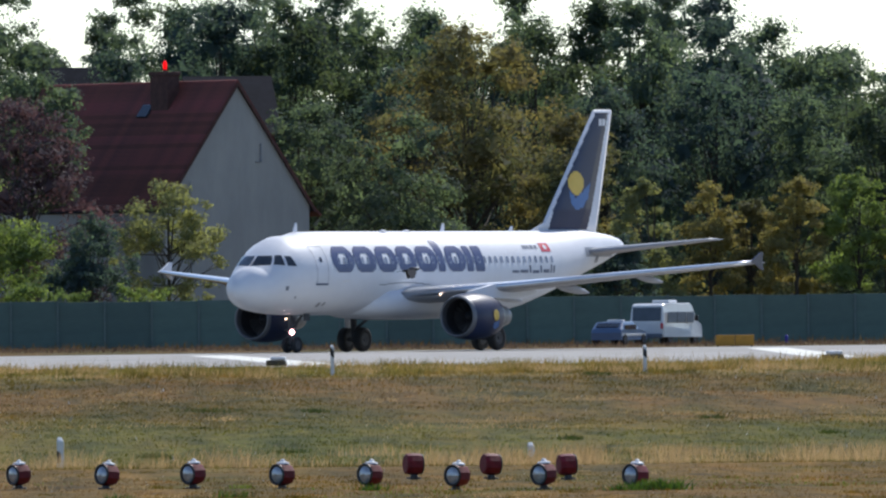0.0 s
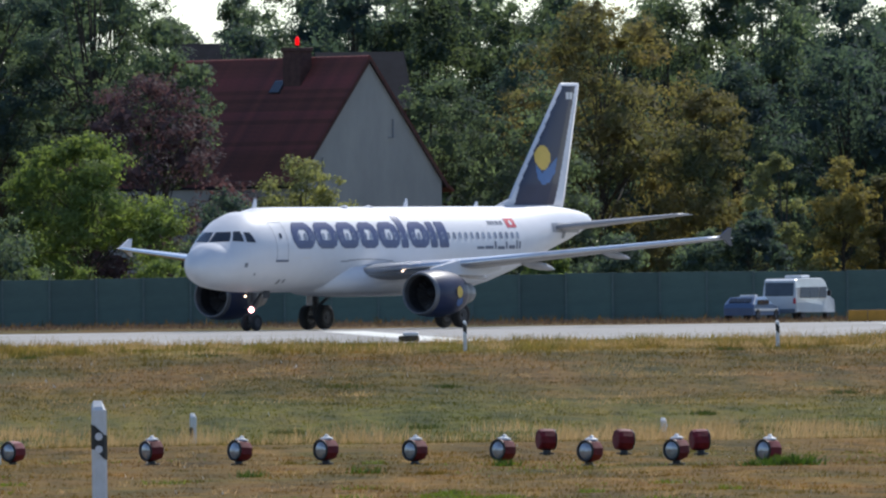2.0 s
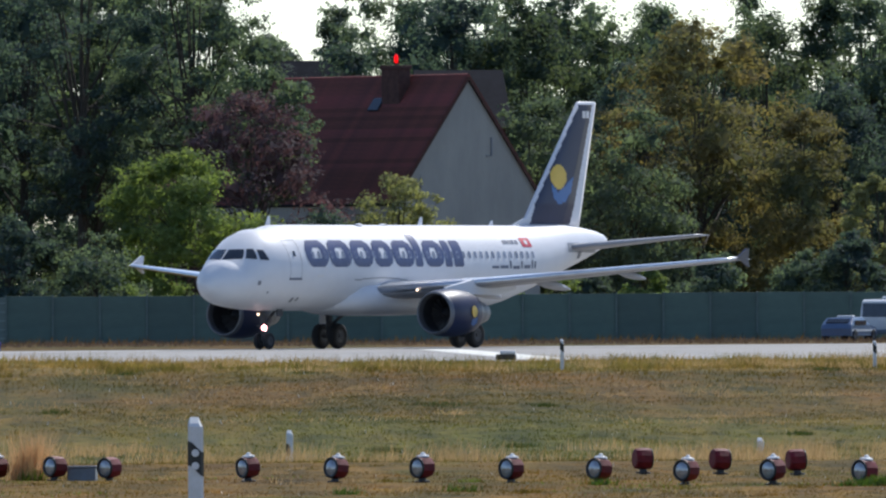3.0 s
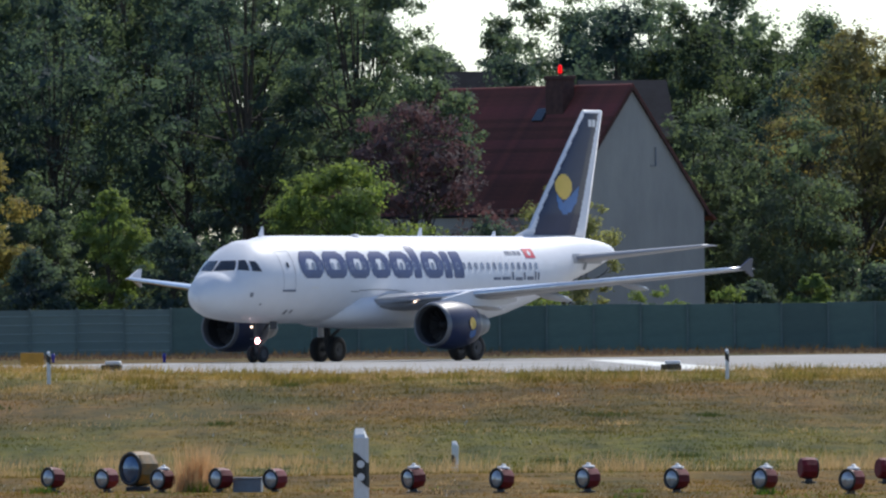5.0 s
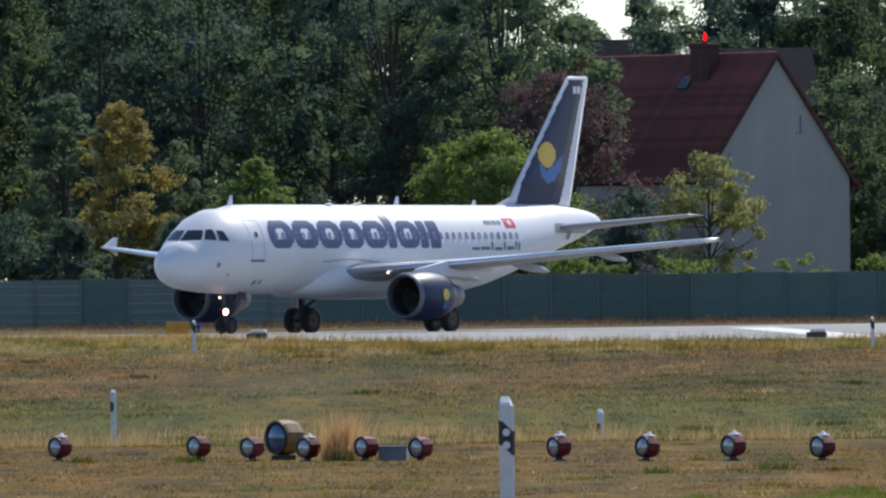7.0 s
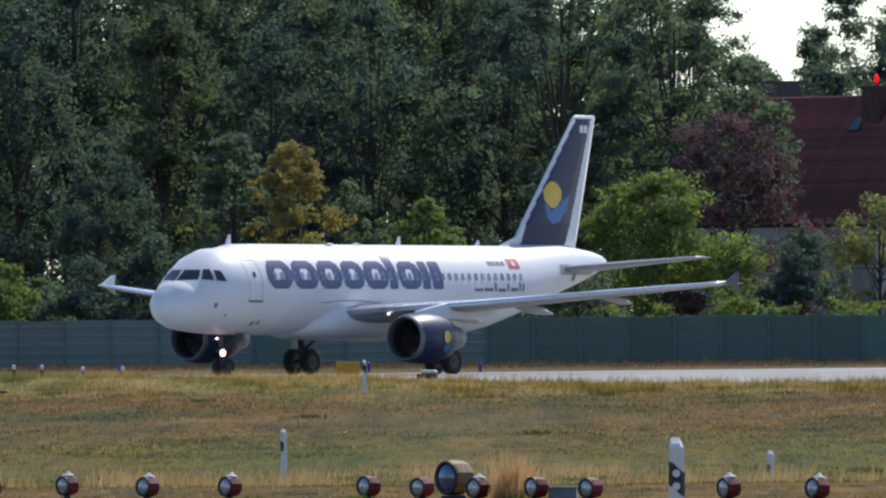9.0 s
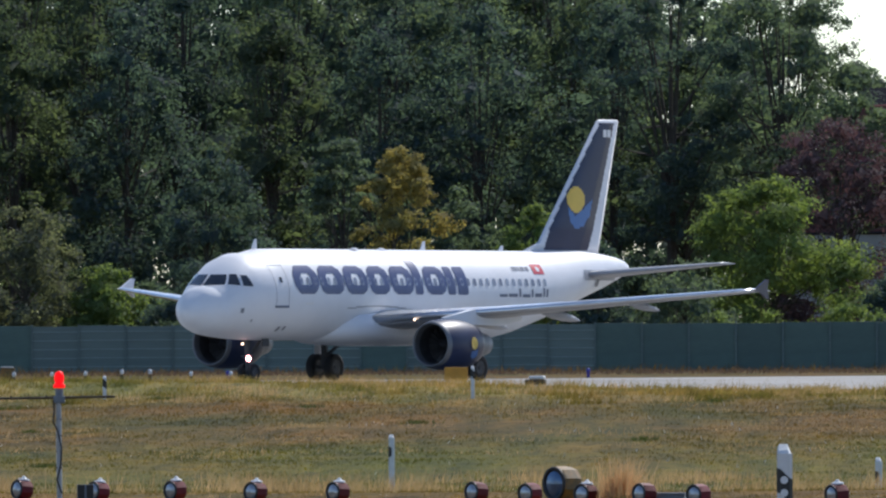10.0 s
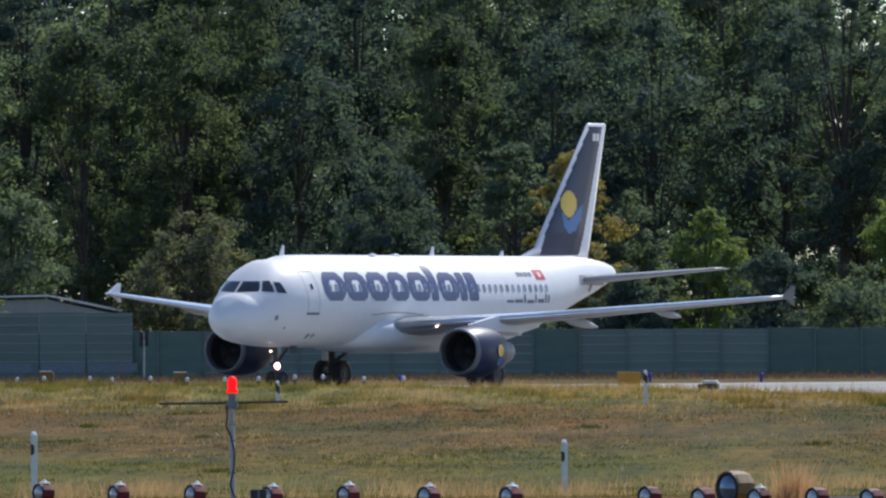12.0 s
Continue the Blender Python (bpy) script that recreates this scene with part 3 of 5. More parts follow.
        part("inlet_duct", lathe(bmesh.new(), [(0.84, 0.40), (0.82, 0.7), (0.81, 1.30)], em, 40), DARK_METAL, eng, smooth=True)
        part("spinner", lathe(bmesh.new(), [(0.01, 0.72), (0.12, 0.82), (0.24, 1.0), (0.28, 1.1)], em, 20), DARK_METAL, eng, smooth=True)
        blade = mesh_of("fan_blade", [(0.25, -0.05, 0.10), (0.25, 0.05, -0.02), (0.805, 0.14, -0.05), (0.805, -0.14, 0.12)], [(0, 1, 2, 3)], FAN_METAL)
        for k in range(18):
            part("fan_blade", blade, FAN_METAL, eng, m=em @ pose(0, 0, 1.04, 0, 0, 20 * k))
        bm = bmesh.new()
        cyl(bm, 0.81, 0.81, 0.02, em @ pose(0, 0, 1.3), 32)
        part("fan_backing", bm, DARK_METAL, eng)
        part("core_nozzle", lathe(bmesh.new(), [(0.76, 2.4), (0.70, 2.9), (0.56, 3.6), (0.44, 4.1), (0.38, 4.1), (0.25, 4.15), (0.10, 4.55), (0.01, 4.7)], em, 28), METAL, eng, "grey metal exhaust nozzle", smooth=True)
        if side > 0:
            bm = bmesh.new()
            # sun disc on the outer cowl
            vs = []
            for k0 in range(20):
                aa = 2 * math.pi * k0 / 20
                hgt, ang = 0.27 * math.sin(aa), 0.25 * math.cos(aa)
                rr0 = lerp([(0.8, 1.085), (1.4, 1.095), (2.1, 1.04)], 1.75 + ang) + 0.05
                vs.append(bm.verts.new(Vector((NOSE - ed - 1.75 - ang, ey + rr0 * math.cos((hgt + 0.05) / rr0), ez + rr0 * math.sin((hgt + 0.05) / rr0)))))
            bm.faces.new(vs)
            part("sun_mark", bm, SUN_YELLOW, eng, "small yellow disc on the cowling")
            bm = bmesh.new()
            vs = [bm.verts.new(Vector((NOSE - ed - 1.6 - u, ey + (1.085 - 0.07 * u) * math.cos(h / 1.09) + 0.014, ez + 1.09 * math.sin(h / 1.09)))) for u, h in ((0, -0.3), (0.5, -0.22), (0.55, -0.5), (0.3, -0.66), (0.05, -0.55))]
            bm.faces.new(vs)
            part("wave_mark", bm, WAVE_BLUE, eng)
        # pylon
        bm = loft([[(NOSE - 11.2, ey - 0.06, ez + 1.0), (NOSE - 11.2, ey + 0.06, ez + 1.0), (NOSE - 11.2, ey + 0.05, ez + 1.15), (NOSE - 11.2, ey - 0.05, ez + 1.15)],
                   [(NOSE - 13.4, ey - 0.20, ez + 0.85), (NOSE - 13.4, ey + 0.20, ez + 0.85), (NOSE - 13.4, ey + 0.16, ez + 1.50), (NOSE - 13.4, ey - 0.16, ez + 1.50)],
                   [(NOSE - 15.6, ey - 0.14, ez + 0.80), (NOSE - 15.6, ey + 0.14, ez + 0.80), (NOSE - 15.6, ey + 0.12, ez + 1.25), (NOSE - 15.6, ey - 0.12, ez + 1.25)],
                   [(NOSE - 17.2, ey - 0.04, ez + 1.05), (NOSE - 17.2, ey + 0.04, ez + 1.05), (NOSE - 17.2, ey + 0.04, ez + 1.2), (NOSE - 17.2, ey - 0.04, ez + 1.2)]])
        part("pylon", bm, WHITE, eng, "white engine pylon")
        # tailplane
        part("tailplane", surface([(28.5, side * 0.5, 4.58, 4.0, 0.10), (29.55, side * 2.2, 4.76, 3.1, 0.10), (32.0, side * 6.1, 5.16, 1.45, 0.09), (32.2, side * 6.25, 5.17, 1.1, 0.06)]), WING_GREY, a, "pale grey tailplane", smooth=True)
        part("tailplane_root", decal(bmesh.new(), rect(28.6, 32.2, 4.42, 4.86, 0.2), 0.02, side, step=0.2), WING_GREY, a, smooth=True)
    # fin with white leading edge and rudder, navy between
    fin = part("fin", surface([(25.5, 0, 5.62, 6.15, 0.012), (26.9, 0, 6.05, 4.87, 0.055), (27.42, 0, 6.7, 4.53, 0.09), (31.45, 0, 11.45, 1.75, 0.09), (31.62, 0, 11.53, 1.5, 0.06)], True), WHITE, a, "white-edged navy tail fin", smooth=True)

    def fin_skin(d, z, off):
        lead, chord, th = np.interp(z, [5.62, 6.05, 6.7, 11.45, 11.53], [25.5, 26.9, 27.42, 31.45, 31.62]), np.interp(z, [5.62, 6.05, 6.7, 11.45, 11.53], [6.15, 4.87, 4.53, 1.75, 1.5]), np.interp(z, [5.62, 6.05, 6.7, 11.45, 11.53], [0.012, 0.055, 0.09, 0.09, 0.06])
        c = min(1.0, max(0.0, (d - lead) / chord))
        return 5.75 * th * chord * (0.2969 * math.sqrt(c) - 0.126 * c - 0.3516 * c * c + 0.2843 * c ** 3 - 0.1015 * c ** 4) + off

    def fin_piece(name, pts, material, off, label=""):
        bm = bmesh.new()
        for side in (1, -1):
            decal(bm, pts, off + 0.006, step=0.09, place=lambda d, z, o: Vector((NOSE - d, side * fin_skin(d, z, o), z)))
        return part(name, bm, material, fin, label, smooth=True)
    fin_piece("fin_panel", [(27.25, 5.74), (30.75, 5.74), (32.80, 11.38), (31.62, 11.38), (27.68, 6.75)], NAVY, 0.0, "navy fin panel")
    fin_piece("fin_stripe", [(30.05, 5.74), (30.75, 5.74), (32.80, 11.38), (32.45, 11.38)], NAVY_DARK, 0.006, "darker navy stripe before the rudder")
    cd, cz = 29.62, 7.97
    fin_piece("fin_sun", [(cd + 0.68 * math.cos(2 * math.pi * k / 28), cz + 0.58 * math.sin(2 * math.pi * k / 28)) for k in range(28)], SUN_YELLOW, 0.012, "yellow sun disc")
    wave = [(cd - 0.62 + 0.0, cz - 0.35), (cd - 0.1, cz - 0.72), (cd + 0.55, cz - 0.42), (cd + 1.35, cz + 0.02), (cd + 1.12, cz - 0.7), (cd + 0.55, cz - 1.2), (cd - 0.1, cz - 1.28), (cd - 0.55, cz - 0.95)]
    fin_piece("fin_wave", wave, WAVE_BLUE, 0.009, "blue wave under the sun disc")
    for d in (31.85, 32.2):
        fin_piece("tail_mark", [(d, 10.75), (d + 0.25, 10.75), (d + 0.30, 11.08), (d + 0.05, 11.08)], LAMP_CAP, 0.012, "small pale bar of tail marks")
    # antennas and beacon
    for d, h in ((5.4, 0.42), (18.0, 0.40), (24.0, 0.25)):
        bm = bmesh.new()
        prism(bm, [(0.16, 0), (-0.06, h), (-0.2, h), (-0.22, 0)], 0.04, pose(NOSE - d, 0.02, 5.66, 90, 0, 0))
        part("antenna", bm, WHITE, a)
    for d, y in ((14.6, 0.2), (12.3, 0.4)):
        part("roof_bump", lathe(bmesh.new(), [(0.20, 0.0), (0.18, 0.04), (0.10, 0.07), (0.01, 0.09)], Matrix.Translation((NOSE - d, y, lerp(BODY, d)[0] - 0.02)), 14), WHITE, a)
    # landing gear
    nz = bmesh.new()
    rod(nz, (NOSE - 5.0, 0, 0.4), (NOSE - 4.9, 0, 2.0), 0.10)
    rod(nz, (NOSE - 5.0, 0, 1.0), (NOSE - 6.2, 0, 1.95), 0.06)
    rod(nz, (NOSE - 5.07, -0.3, 0.38), (NOSE - 5.07, 0.3, 0.38), 0.06)
    box(nz, NOSE - 5.06, NOSE - 4.92, -0.30, 0.30, 1.02, 1.12, 0.02)
    ng = part("nose_gear", nz, GEAR_GREY, a, "nose landing gear leg")
    for y in (-0.26, 0.26):
        wheel(ng, NOSE - 5.07, y, 0.38, 0.22)
    for y in (0.16, -0.16):
        bm = bmesh.new()
        bmesh.ops.create_uvsphere(bm, u_segments=12, v_segments=8, radius=0.08 if y > 0 else 0.05, matrix=pose(NOSE - 4.84, y, 0.98 if y > 0 else 1.6))
        lit = part("taxi_light", bm, LAND_LIGHT if y > 0 else SMALL_GLOW, ng, "glowing taxi light", smooth=True)
        # glowing bowl added as the pink halo, not a part of the lamp
        if y > 0:
            part("reflector", lathe(bmesh.new(), [(0.02, -0.10), (0.10, -0.06), (0.145, 0.02), (0.15, 0.03)], pose(NOSE - 4.86, y, 0.98, 0, 90, 0), 18), HALO_GLOW, lit, "glowing pink bowl standing in for the lamp halo", smooth=True)
    for y in (0.5, -0.5):
        bm = bmesh.new()
        box(bm, NOSE - 5.85, NOSE - 5.35, y - 0.02, y + 0.02, 1.50, 1.85, 0.01)
        part("gear_door", bm, GEAR_GREY, ng, "dark nose gear door")
    for side in (1, -1):
        g = bmesh.new()
        y = side * 3.795
        rod(g, (NOSE - 16.1, y, 0.5), (NOSE - 15.9, y * 0.98, 2.6), 0.15, 0.17)
        rod(g, (NOSE - 16.05, y, 1.0), (NOSE - 16.0, y * 0.55, 2.2), 0.08)
        rod(g, (NOSE - 16.1, y - 0.62, 0.585), (NOSE - 16.1, y + 0.62, 0.585), 0.09)
        mg = part("main_gear", g, GEAR_GREY, a, "main landing gear leg")
        bm = bmesh.new()
        box(bm, NOSE - 16.55, NOSE - 15.65, y + side * 0.22, y + side * 0.26, 1.15, 2.5, 0.02)
        part("gear_door", bm, WHITE, mg)
        for o in (-0.46, 0.46):
            wheel(mg, NOSE - 16.1, y + o, 0.585, 0.42)
        bm = bmesh.new()
        bmesh.ops.create_uvsphere(bm, u_segments=10, v_segments=6, radius=0.05, matrix=pose(NOSE - 12.28, side * 3.6, 2.66))
        part("wing_root_light", bm, SMALL_GLOW, a, "small glowing wing-root light")
    return a


def wheel(parent, x, y, r, w):
    h = w / 2
    t = part("tyre", lathe(bmesh.new(), [(r * 0.55, -h * 0.8), (r * 0.8, -h), (r * 0.95, -h * 0.8), (r, -h * 0.4), (r, h * 0.4), (r * 0.95, h * 0.8), (r * 0.8, h), (r * 0.55, h * 0.8)], pose(x, y, r, 90, 0, 0), 24), TYRE, parent, "black tyre", smooth=True)
    part("rim", lathe(bmesh.new(), [(0.02, -h * 0.55), (r * 0.35, -h * 0.6), (r * 0.56, -h * 0.8), (r * 0.56, h * 0.8), (r * 0.35, h * 0.6), (0.02, h * 0.55)], pose(x, y, r, 90, 0, 0), 20), GEAR_GREY, t, "grey wheel rim", smooth=True)


AIRLINER = airliner()


# ---- the long green fence behind the taxiway, with panels one by one ----
def fence():
    f = thing("fence", "long green panelled perimeter fence behind the taxiway", "fence")
    rng = random.Random(4)
    y = 770.0
    panel = bmesh.new()
    box(panel, -1.24, 1.24, -0.03, 0.03, 0.0, 2.56, 0.012)
    # ribs, with their bright lines painted as a lighter colour
    rails = bmesh.new()
    for k in range(5):
        box(rails, -1.23, 1.23, -0.060, -0.031, 0.30 + 0.48 * k, 0.345 + 0.48 * k, 0.008)
    rails = part("fence_rail", rails, RIB_HIGHLIGHT, f, "sheet panel ribs in a painted highlight colour")
    flat = bmesh.new()
    box(flat, -1.24, 1.24, -0.03, 0.03, 0.0, 2.58, 0.012)
    ridged = part("fence_panel", panel, FENCE_SHEET, f)
    plain = part("fence_panel", flat, FENCE_GREEN, f)
    post = bmesh.new()
    box(post, -0.05, 0.05, -0.07, 0.07, 0.0, 2.66, 0.01)
    first = part("fence_post", post, FENCE_POST, f)
    used = set()
    for k in range(-40, 40):
        x = 2.56 * k
        sheet = (-40 <= k <= -18) or (-15 <= k < -9) or (-9 <= k < -3 and k not in (-8,))
        src = ridged if sheet else plain
        if src in used:
            o = new("fence_panel", src.data)
            o.parent = f
        else:
            o = src
            used.add(src)
        if sheet:
            r = rails if k == -40 else new("fence_rail", rails.data)
            r.parent = f
            r.matrix_basis = pose(x + 1.28, y, 0.02 + rng.uniform(-0.03, 0.03))
        o.matrix_basis = pose(x + 1.28, y, 0.02 + rng.uniform(-0.03, 0.03), rng.uniform(-0.6, 0.6), 0, 0)
        p = first if k == -40 else new("fence_post", first.data)
        p.parent = f
        p.matrix_basis = pose(x, y - 0.06, 0)
    # a raised stretch: tall plain panels, then tall ribbed sheets with grey patches along the foot
    for k in range(7):
        x0 = -60.22 + 2.56 * k
        sheet = k > 3
        bm = bmesh.new()
        box(bm, x0 + 0.02, x0 + 2.54, 769.6, 769.68, 0, 3.62 + 0.03 * (k % 3), 0.012)
        tall = part("raised_panel", bm, FENCE_SHEET if sheet else FENCE_GREEN, f, "taller grey-green fence panel")
        if sheet:
            bm = bmesh.new()
            for q in range(6):
                box(bm, x0 + 0.05, x0 + 2.51, 769.56, 769.598, 0.95 + 0.5 * q, 1.0 + 0.5 * q, 0.008)
            part("fence_rail", bm, RIB_HIGHLIGHT, tall, "sheet panel ribs in a painted highlight colour")
            bm = bmesh.new()
            box(bm, x0 + 0.1, x0 + 1.0 + 0.3 * k, 769.55, 769.597, 0.35, 0.88, 0.008)
            part("patch_panel", bm, BOX_GREY, tall, "flat grey patch at the foot of the panel")


fence()


# ---- houses beyond the fence ----
def house():
    h = thing("house", "grey rendered house with a steep red tiled roof", "house", m=pose(18.56, 815, 0, 0, 0, 39.7))
    # local x along the gable to its right, y along the ridge into the depth
    w, ln, ze, zr = 5.5, 17.0, 8.2, 15.15
    bm = bmesh.new()
    prism(bm, [(-w, 0), (w, 0), (w, ze), (0, zr - 0.15), (-w, ze)], 0.4, Matrix.Translation((0, 0.4, 0)) @ pose(0, 0, 0, 90, 0, 0))
    part("gable_wall", bm, PLASTER, h, "grey roughcast gable wall")
    bm = bmesh.new()
    prism(bm, [(-w, 0), (w, 0), (w, ze), (0, zr - 0.15), (-w, ze)], 0.4, Matrix.Translation((0, ln, 0)) @ pose(0, 0, 0, 90, 0, 0))
    part("gable_wall", bm, PLASTER, h)
    for s in (-1, 1):
        bm = bmesh.new()
        box(bm, s * w - 0.2, s * w + 0.2, 0.4, ln - 0.4, 0, ze)
        part("side_wall", bm, PLASTER, h)
    pitch = math.atan2(zr - ze, w)
    slope = math.hypot(zr - ze, w) + 0.55
    for s in (-1, 1):
        m = pose(0, 0, zr) @ pose(0, 0, 0, 0, 0, 0 if s > 0 else 180) @ pose(0, 0, 0, 0, math.degrees(pitch), 0)
        y0, y1 = (-0.12, ln + 0.1) if s > 0 else (-ln - 0.1, 0.12)
        bm = bmesh.new()
        box(bm, 0, slope, y0, y1, -0.05, 0.08)
        roof = part("roof", bm, ROOF_DARK, h, "steep red clay tiled roof slope", m=m)
        course = bmesh.new()
        box(course, 0, 0.36, y0 - 0.02, y1 + 0.02, -0.02, 0.055, m=pose(0, 0, 0.10, 0, 6, 0))
        me = bpy.data.meshes.new("tile_course")
        course.to_mesh(me)
        course.free()
        me.materials.append(ROOF_TILE)
        for k in range(int(slope / 0.32)):
            part("tile_course", me, ROOF_TILE, roof, m=pose(0.32 * k, 0, 0))
        if s > 0:  # flared foot of the roof
            bm = bmesh.new()
            box(bm, 0, 0.9, y0, y1, -0.06, 0.08)
            part("eave", bm, ROOF_TILE, roof, m=pose(slope - 0.35, 0, 0.02, 0, -14, 0))
        bm = bmesh.new()
        box(bm, 0, slope, -0.18, -0.10, -0.08, 0.06) if s > 0 else box(bm, 0, slope, 0.10, 0.18, -0.08, 0.06)
        part("verge", bm, BRICK_DARK, roof)
        if s < 0:
            sky = bmesh.new()
            box(sky, 1.6, 2.5, -6.9, -6.0, 0.1, 0.26, 0.03)
            part("skylight", sky, GLASS_DARK, roof, "small grey roof light")
    bm = bmesh.new()
    rod(bm, (0, -0.1, zr + 0.1), (0, ln + 0.1, zr + 0.1), 0.13)
    part("ridge", bm, ROOF_TILE, h)
    bm = bmesh.new()
    box(bm, -1.35, -0.45, 4.5, 6.05, 12.6, 15.75, 0.03)
    box(bm, -1.42, -0.38, 4.43, 6.12, 15.70, 15.92, 0.03)
    part("chimney", bm, BRICK_DARK, h, "sooty brick chimney")
    for y, z, ww, hh in ((2.6, 6.3, 1.0, 1.7), (7.0, 6.3, 1.0, 1.7), (11.5, 6.3, 1.0, 1.7), (2.6, 2.6, 1.0, 1.7), (7.0, 2.6, 1.0, 1.7)):
        bm = bmesh.new()
        box(bm, -w - 0.26, -w - 0.14, y - ww / 2 - 0.12, y + ww / 2 + 0.12, z - hh / 2 - 0.12, z + hh / 2 + 0.12, 0.01)
        win = part("window", bm, BARK, h, "dark-framed house window")
        for sy in (-0.25, 0.25):
            bm = bmesh.new()
            box(bm, -w - 0.29, -w - 0.25, y + sy * ww - ww * 0.22, y + sy * ww + ww * 0.22, z - hh / 2, z + hh / 2)
            part("pane", bm, GLASS_DARK, win)
    bm = bmesh.new()  # wall iron on the gable
    box(bm, 1.75, 1.82, -0.08, 0.0, 10.6, 11.7)
    box(bm, 1.4, 1.78, -0.08, 0.0, 10.6, 10.66)
    part("wall_iron", bm, SEAM, h)
    bm = bmesh.new()
    rod(bm, (-w + 1.9, -0.1, 0.2), (-w + 1.9, -0.1, 9.5), 0.06)
    part("downpipe", bm, PLASTER, h)

    lamp = thing("obstruction_lamp", "red glowing obstruction lamp on the chimney", "lamp", m=h.matrix_basis @ pose(-0.85, 5.3, 15.92))
    bm = bmesh.new()
    cyl(bm, 0.08, 0.08, 0.14)
    part("base", bm, BRICK_DARK, lamp)
    part("globe", lathe(bmesh.new(), [(0.08, 0.14), (0.12, 0.22), (0.12, 0.50), (0.07, 0.62), (0.01, 0.66)], None, 14), RED_GLOW, lamp, "red lit globe", smooth=True)


def far_house(x, y, w, ze, zr, ln, turn, label):
    h = thing("house", label, "house", m=pose(x, y, 0, 0, 0, turn))
    bm = bmesh.new()
    box(bm, -ln / 2, ln / 2, -w / 2, w / 2, 0, ze)
    part("wall", bm, BRICK_DARK, h)
    bm = bmesh.new()
    prism(bm, [(-w / 2 - 0.4, ze - 0.1), (w / 2 + 0.4, ze - 0.1), (w / 2, ze + 0.2), (0, zr), (-w / 2, ze + 0.2)], ln + 0.8, pose(-ln / 2 - 0.4, 0, 0, 90, 0, 90))
    part("roof", bm, ROOF_DARK, h, "dark slate roof")


def shed():
    s = thing("shed", "low shed with a pale-edged felt roof behind the fence", "shed", m=pose(-49.5, 786, 0))
    bm = bmesh.new()
    prism(bm, [(-7, 0), (5.2, 0), (5.2, 3.62), (1.6, 4.42), (-7, 4.25)], 6, Matrix.Translation((0, 6, 0)) @ pose(0, 0, 0, 90, 0, 0))
    part("wall", bm, PLASTER, s, "grey shed wall")
    for a, b in (((-7.2, 4.38), (1.6, 4.56)), ((1.6, 4.56), (5.7, 3.68))):
        bm = bmesh.new()
        d = Vector((b[0] - a[0], b[1] - a[1]))
        m = pose(a[0], 0, a[1]) @ pose(0, 0, 0, 0, -math.degrees(math.atan2(d.y, d.x)), 0)
        box(bm, 0, d.length, -0.3, 6.3, 0, 0.10)
        part("roof", bm, ROOF_DARK, s, "dark felt roof", m=m)
        bm = bmesh.new()
        box(bm, 0, d.length, -0.36, -0.30, 0.03, 0.13)
        part("roof_edge", bm, TRIM_WHITE, s, "pale roof edge", m=m)


house()
far_house(18.7, 846, 7, 12.7, 16.1, 4.6, 8, "far house with a dark roof among the trees")
far_house(9.9, 886, 6, 14.2, 17.4, 3, 8, "small far house with a dark roof")
shed()


# ---- trees and bushes ----
def leaf_mesh(name, pos, nrm, size, material, rng):
    """One three-cornered leaf at each place, facing along its normal."""
    n = len(pos)
    nrm = nrm / np.linalg.norm(nrm, axis=1)[:, None]
    t = np.cross(nrm, rng.normal(size=(n, 3)))
    t /= np.linalg.norm(t, axis=1)[:, None]
    b = np.cross(nrm, t)
    s = size[:, None]
    tri = np.stack([pos - t * s * 0.45 - b * s * 0.40, pos + t * s * 0.75, pos - t * s * 0.45 + b * s * 0.40], 1).reshape(-1, 3)
    me = bpy.data.meshes.new(name)
    me.vertices.add(3 * n)
    me.loops.add(3 * n)
    me.polygons.add(n)
    me.vertices.foreach_set("co", tri.astype(np.float32).ravel())
    me.loops.foreach_set("vertex_index", np.arange(3 * n, dtype=np.int32))
    me.polygons.foreach_set("loop_start", np.arange(0, 3 * n, 3, dtype=np.int32))
    me.materials.append(material)
    me.update(calc_edges=True)
    return me


def unit(rng, n):
    d = rng.normal(size=(n, 3))
    return d / np.linalg.norm(d, axis=1)[:, None]


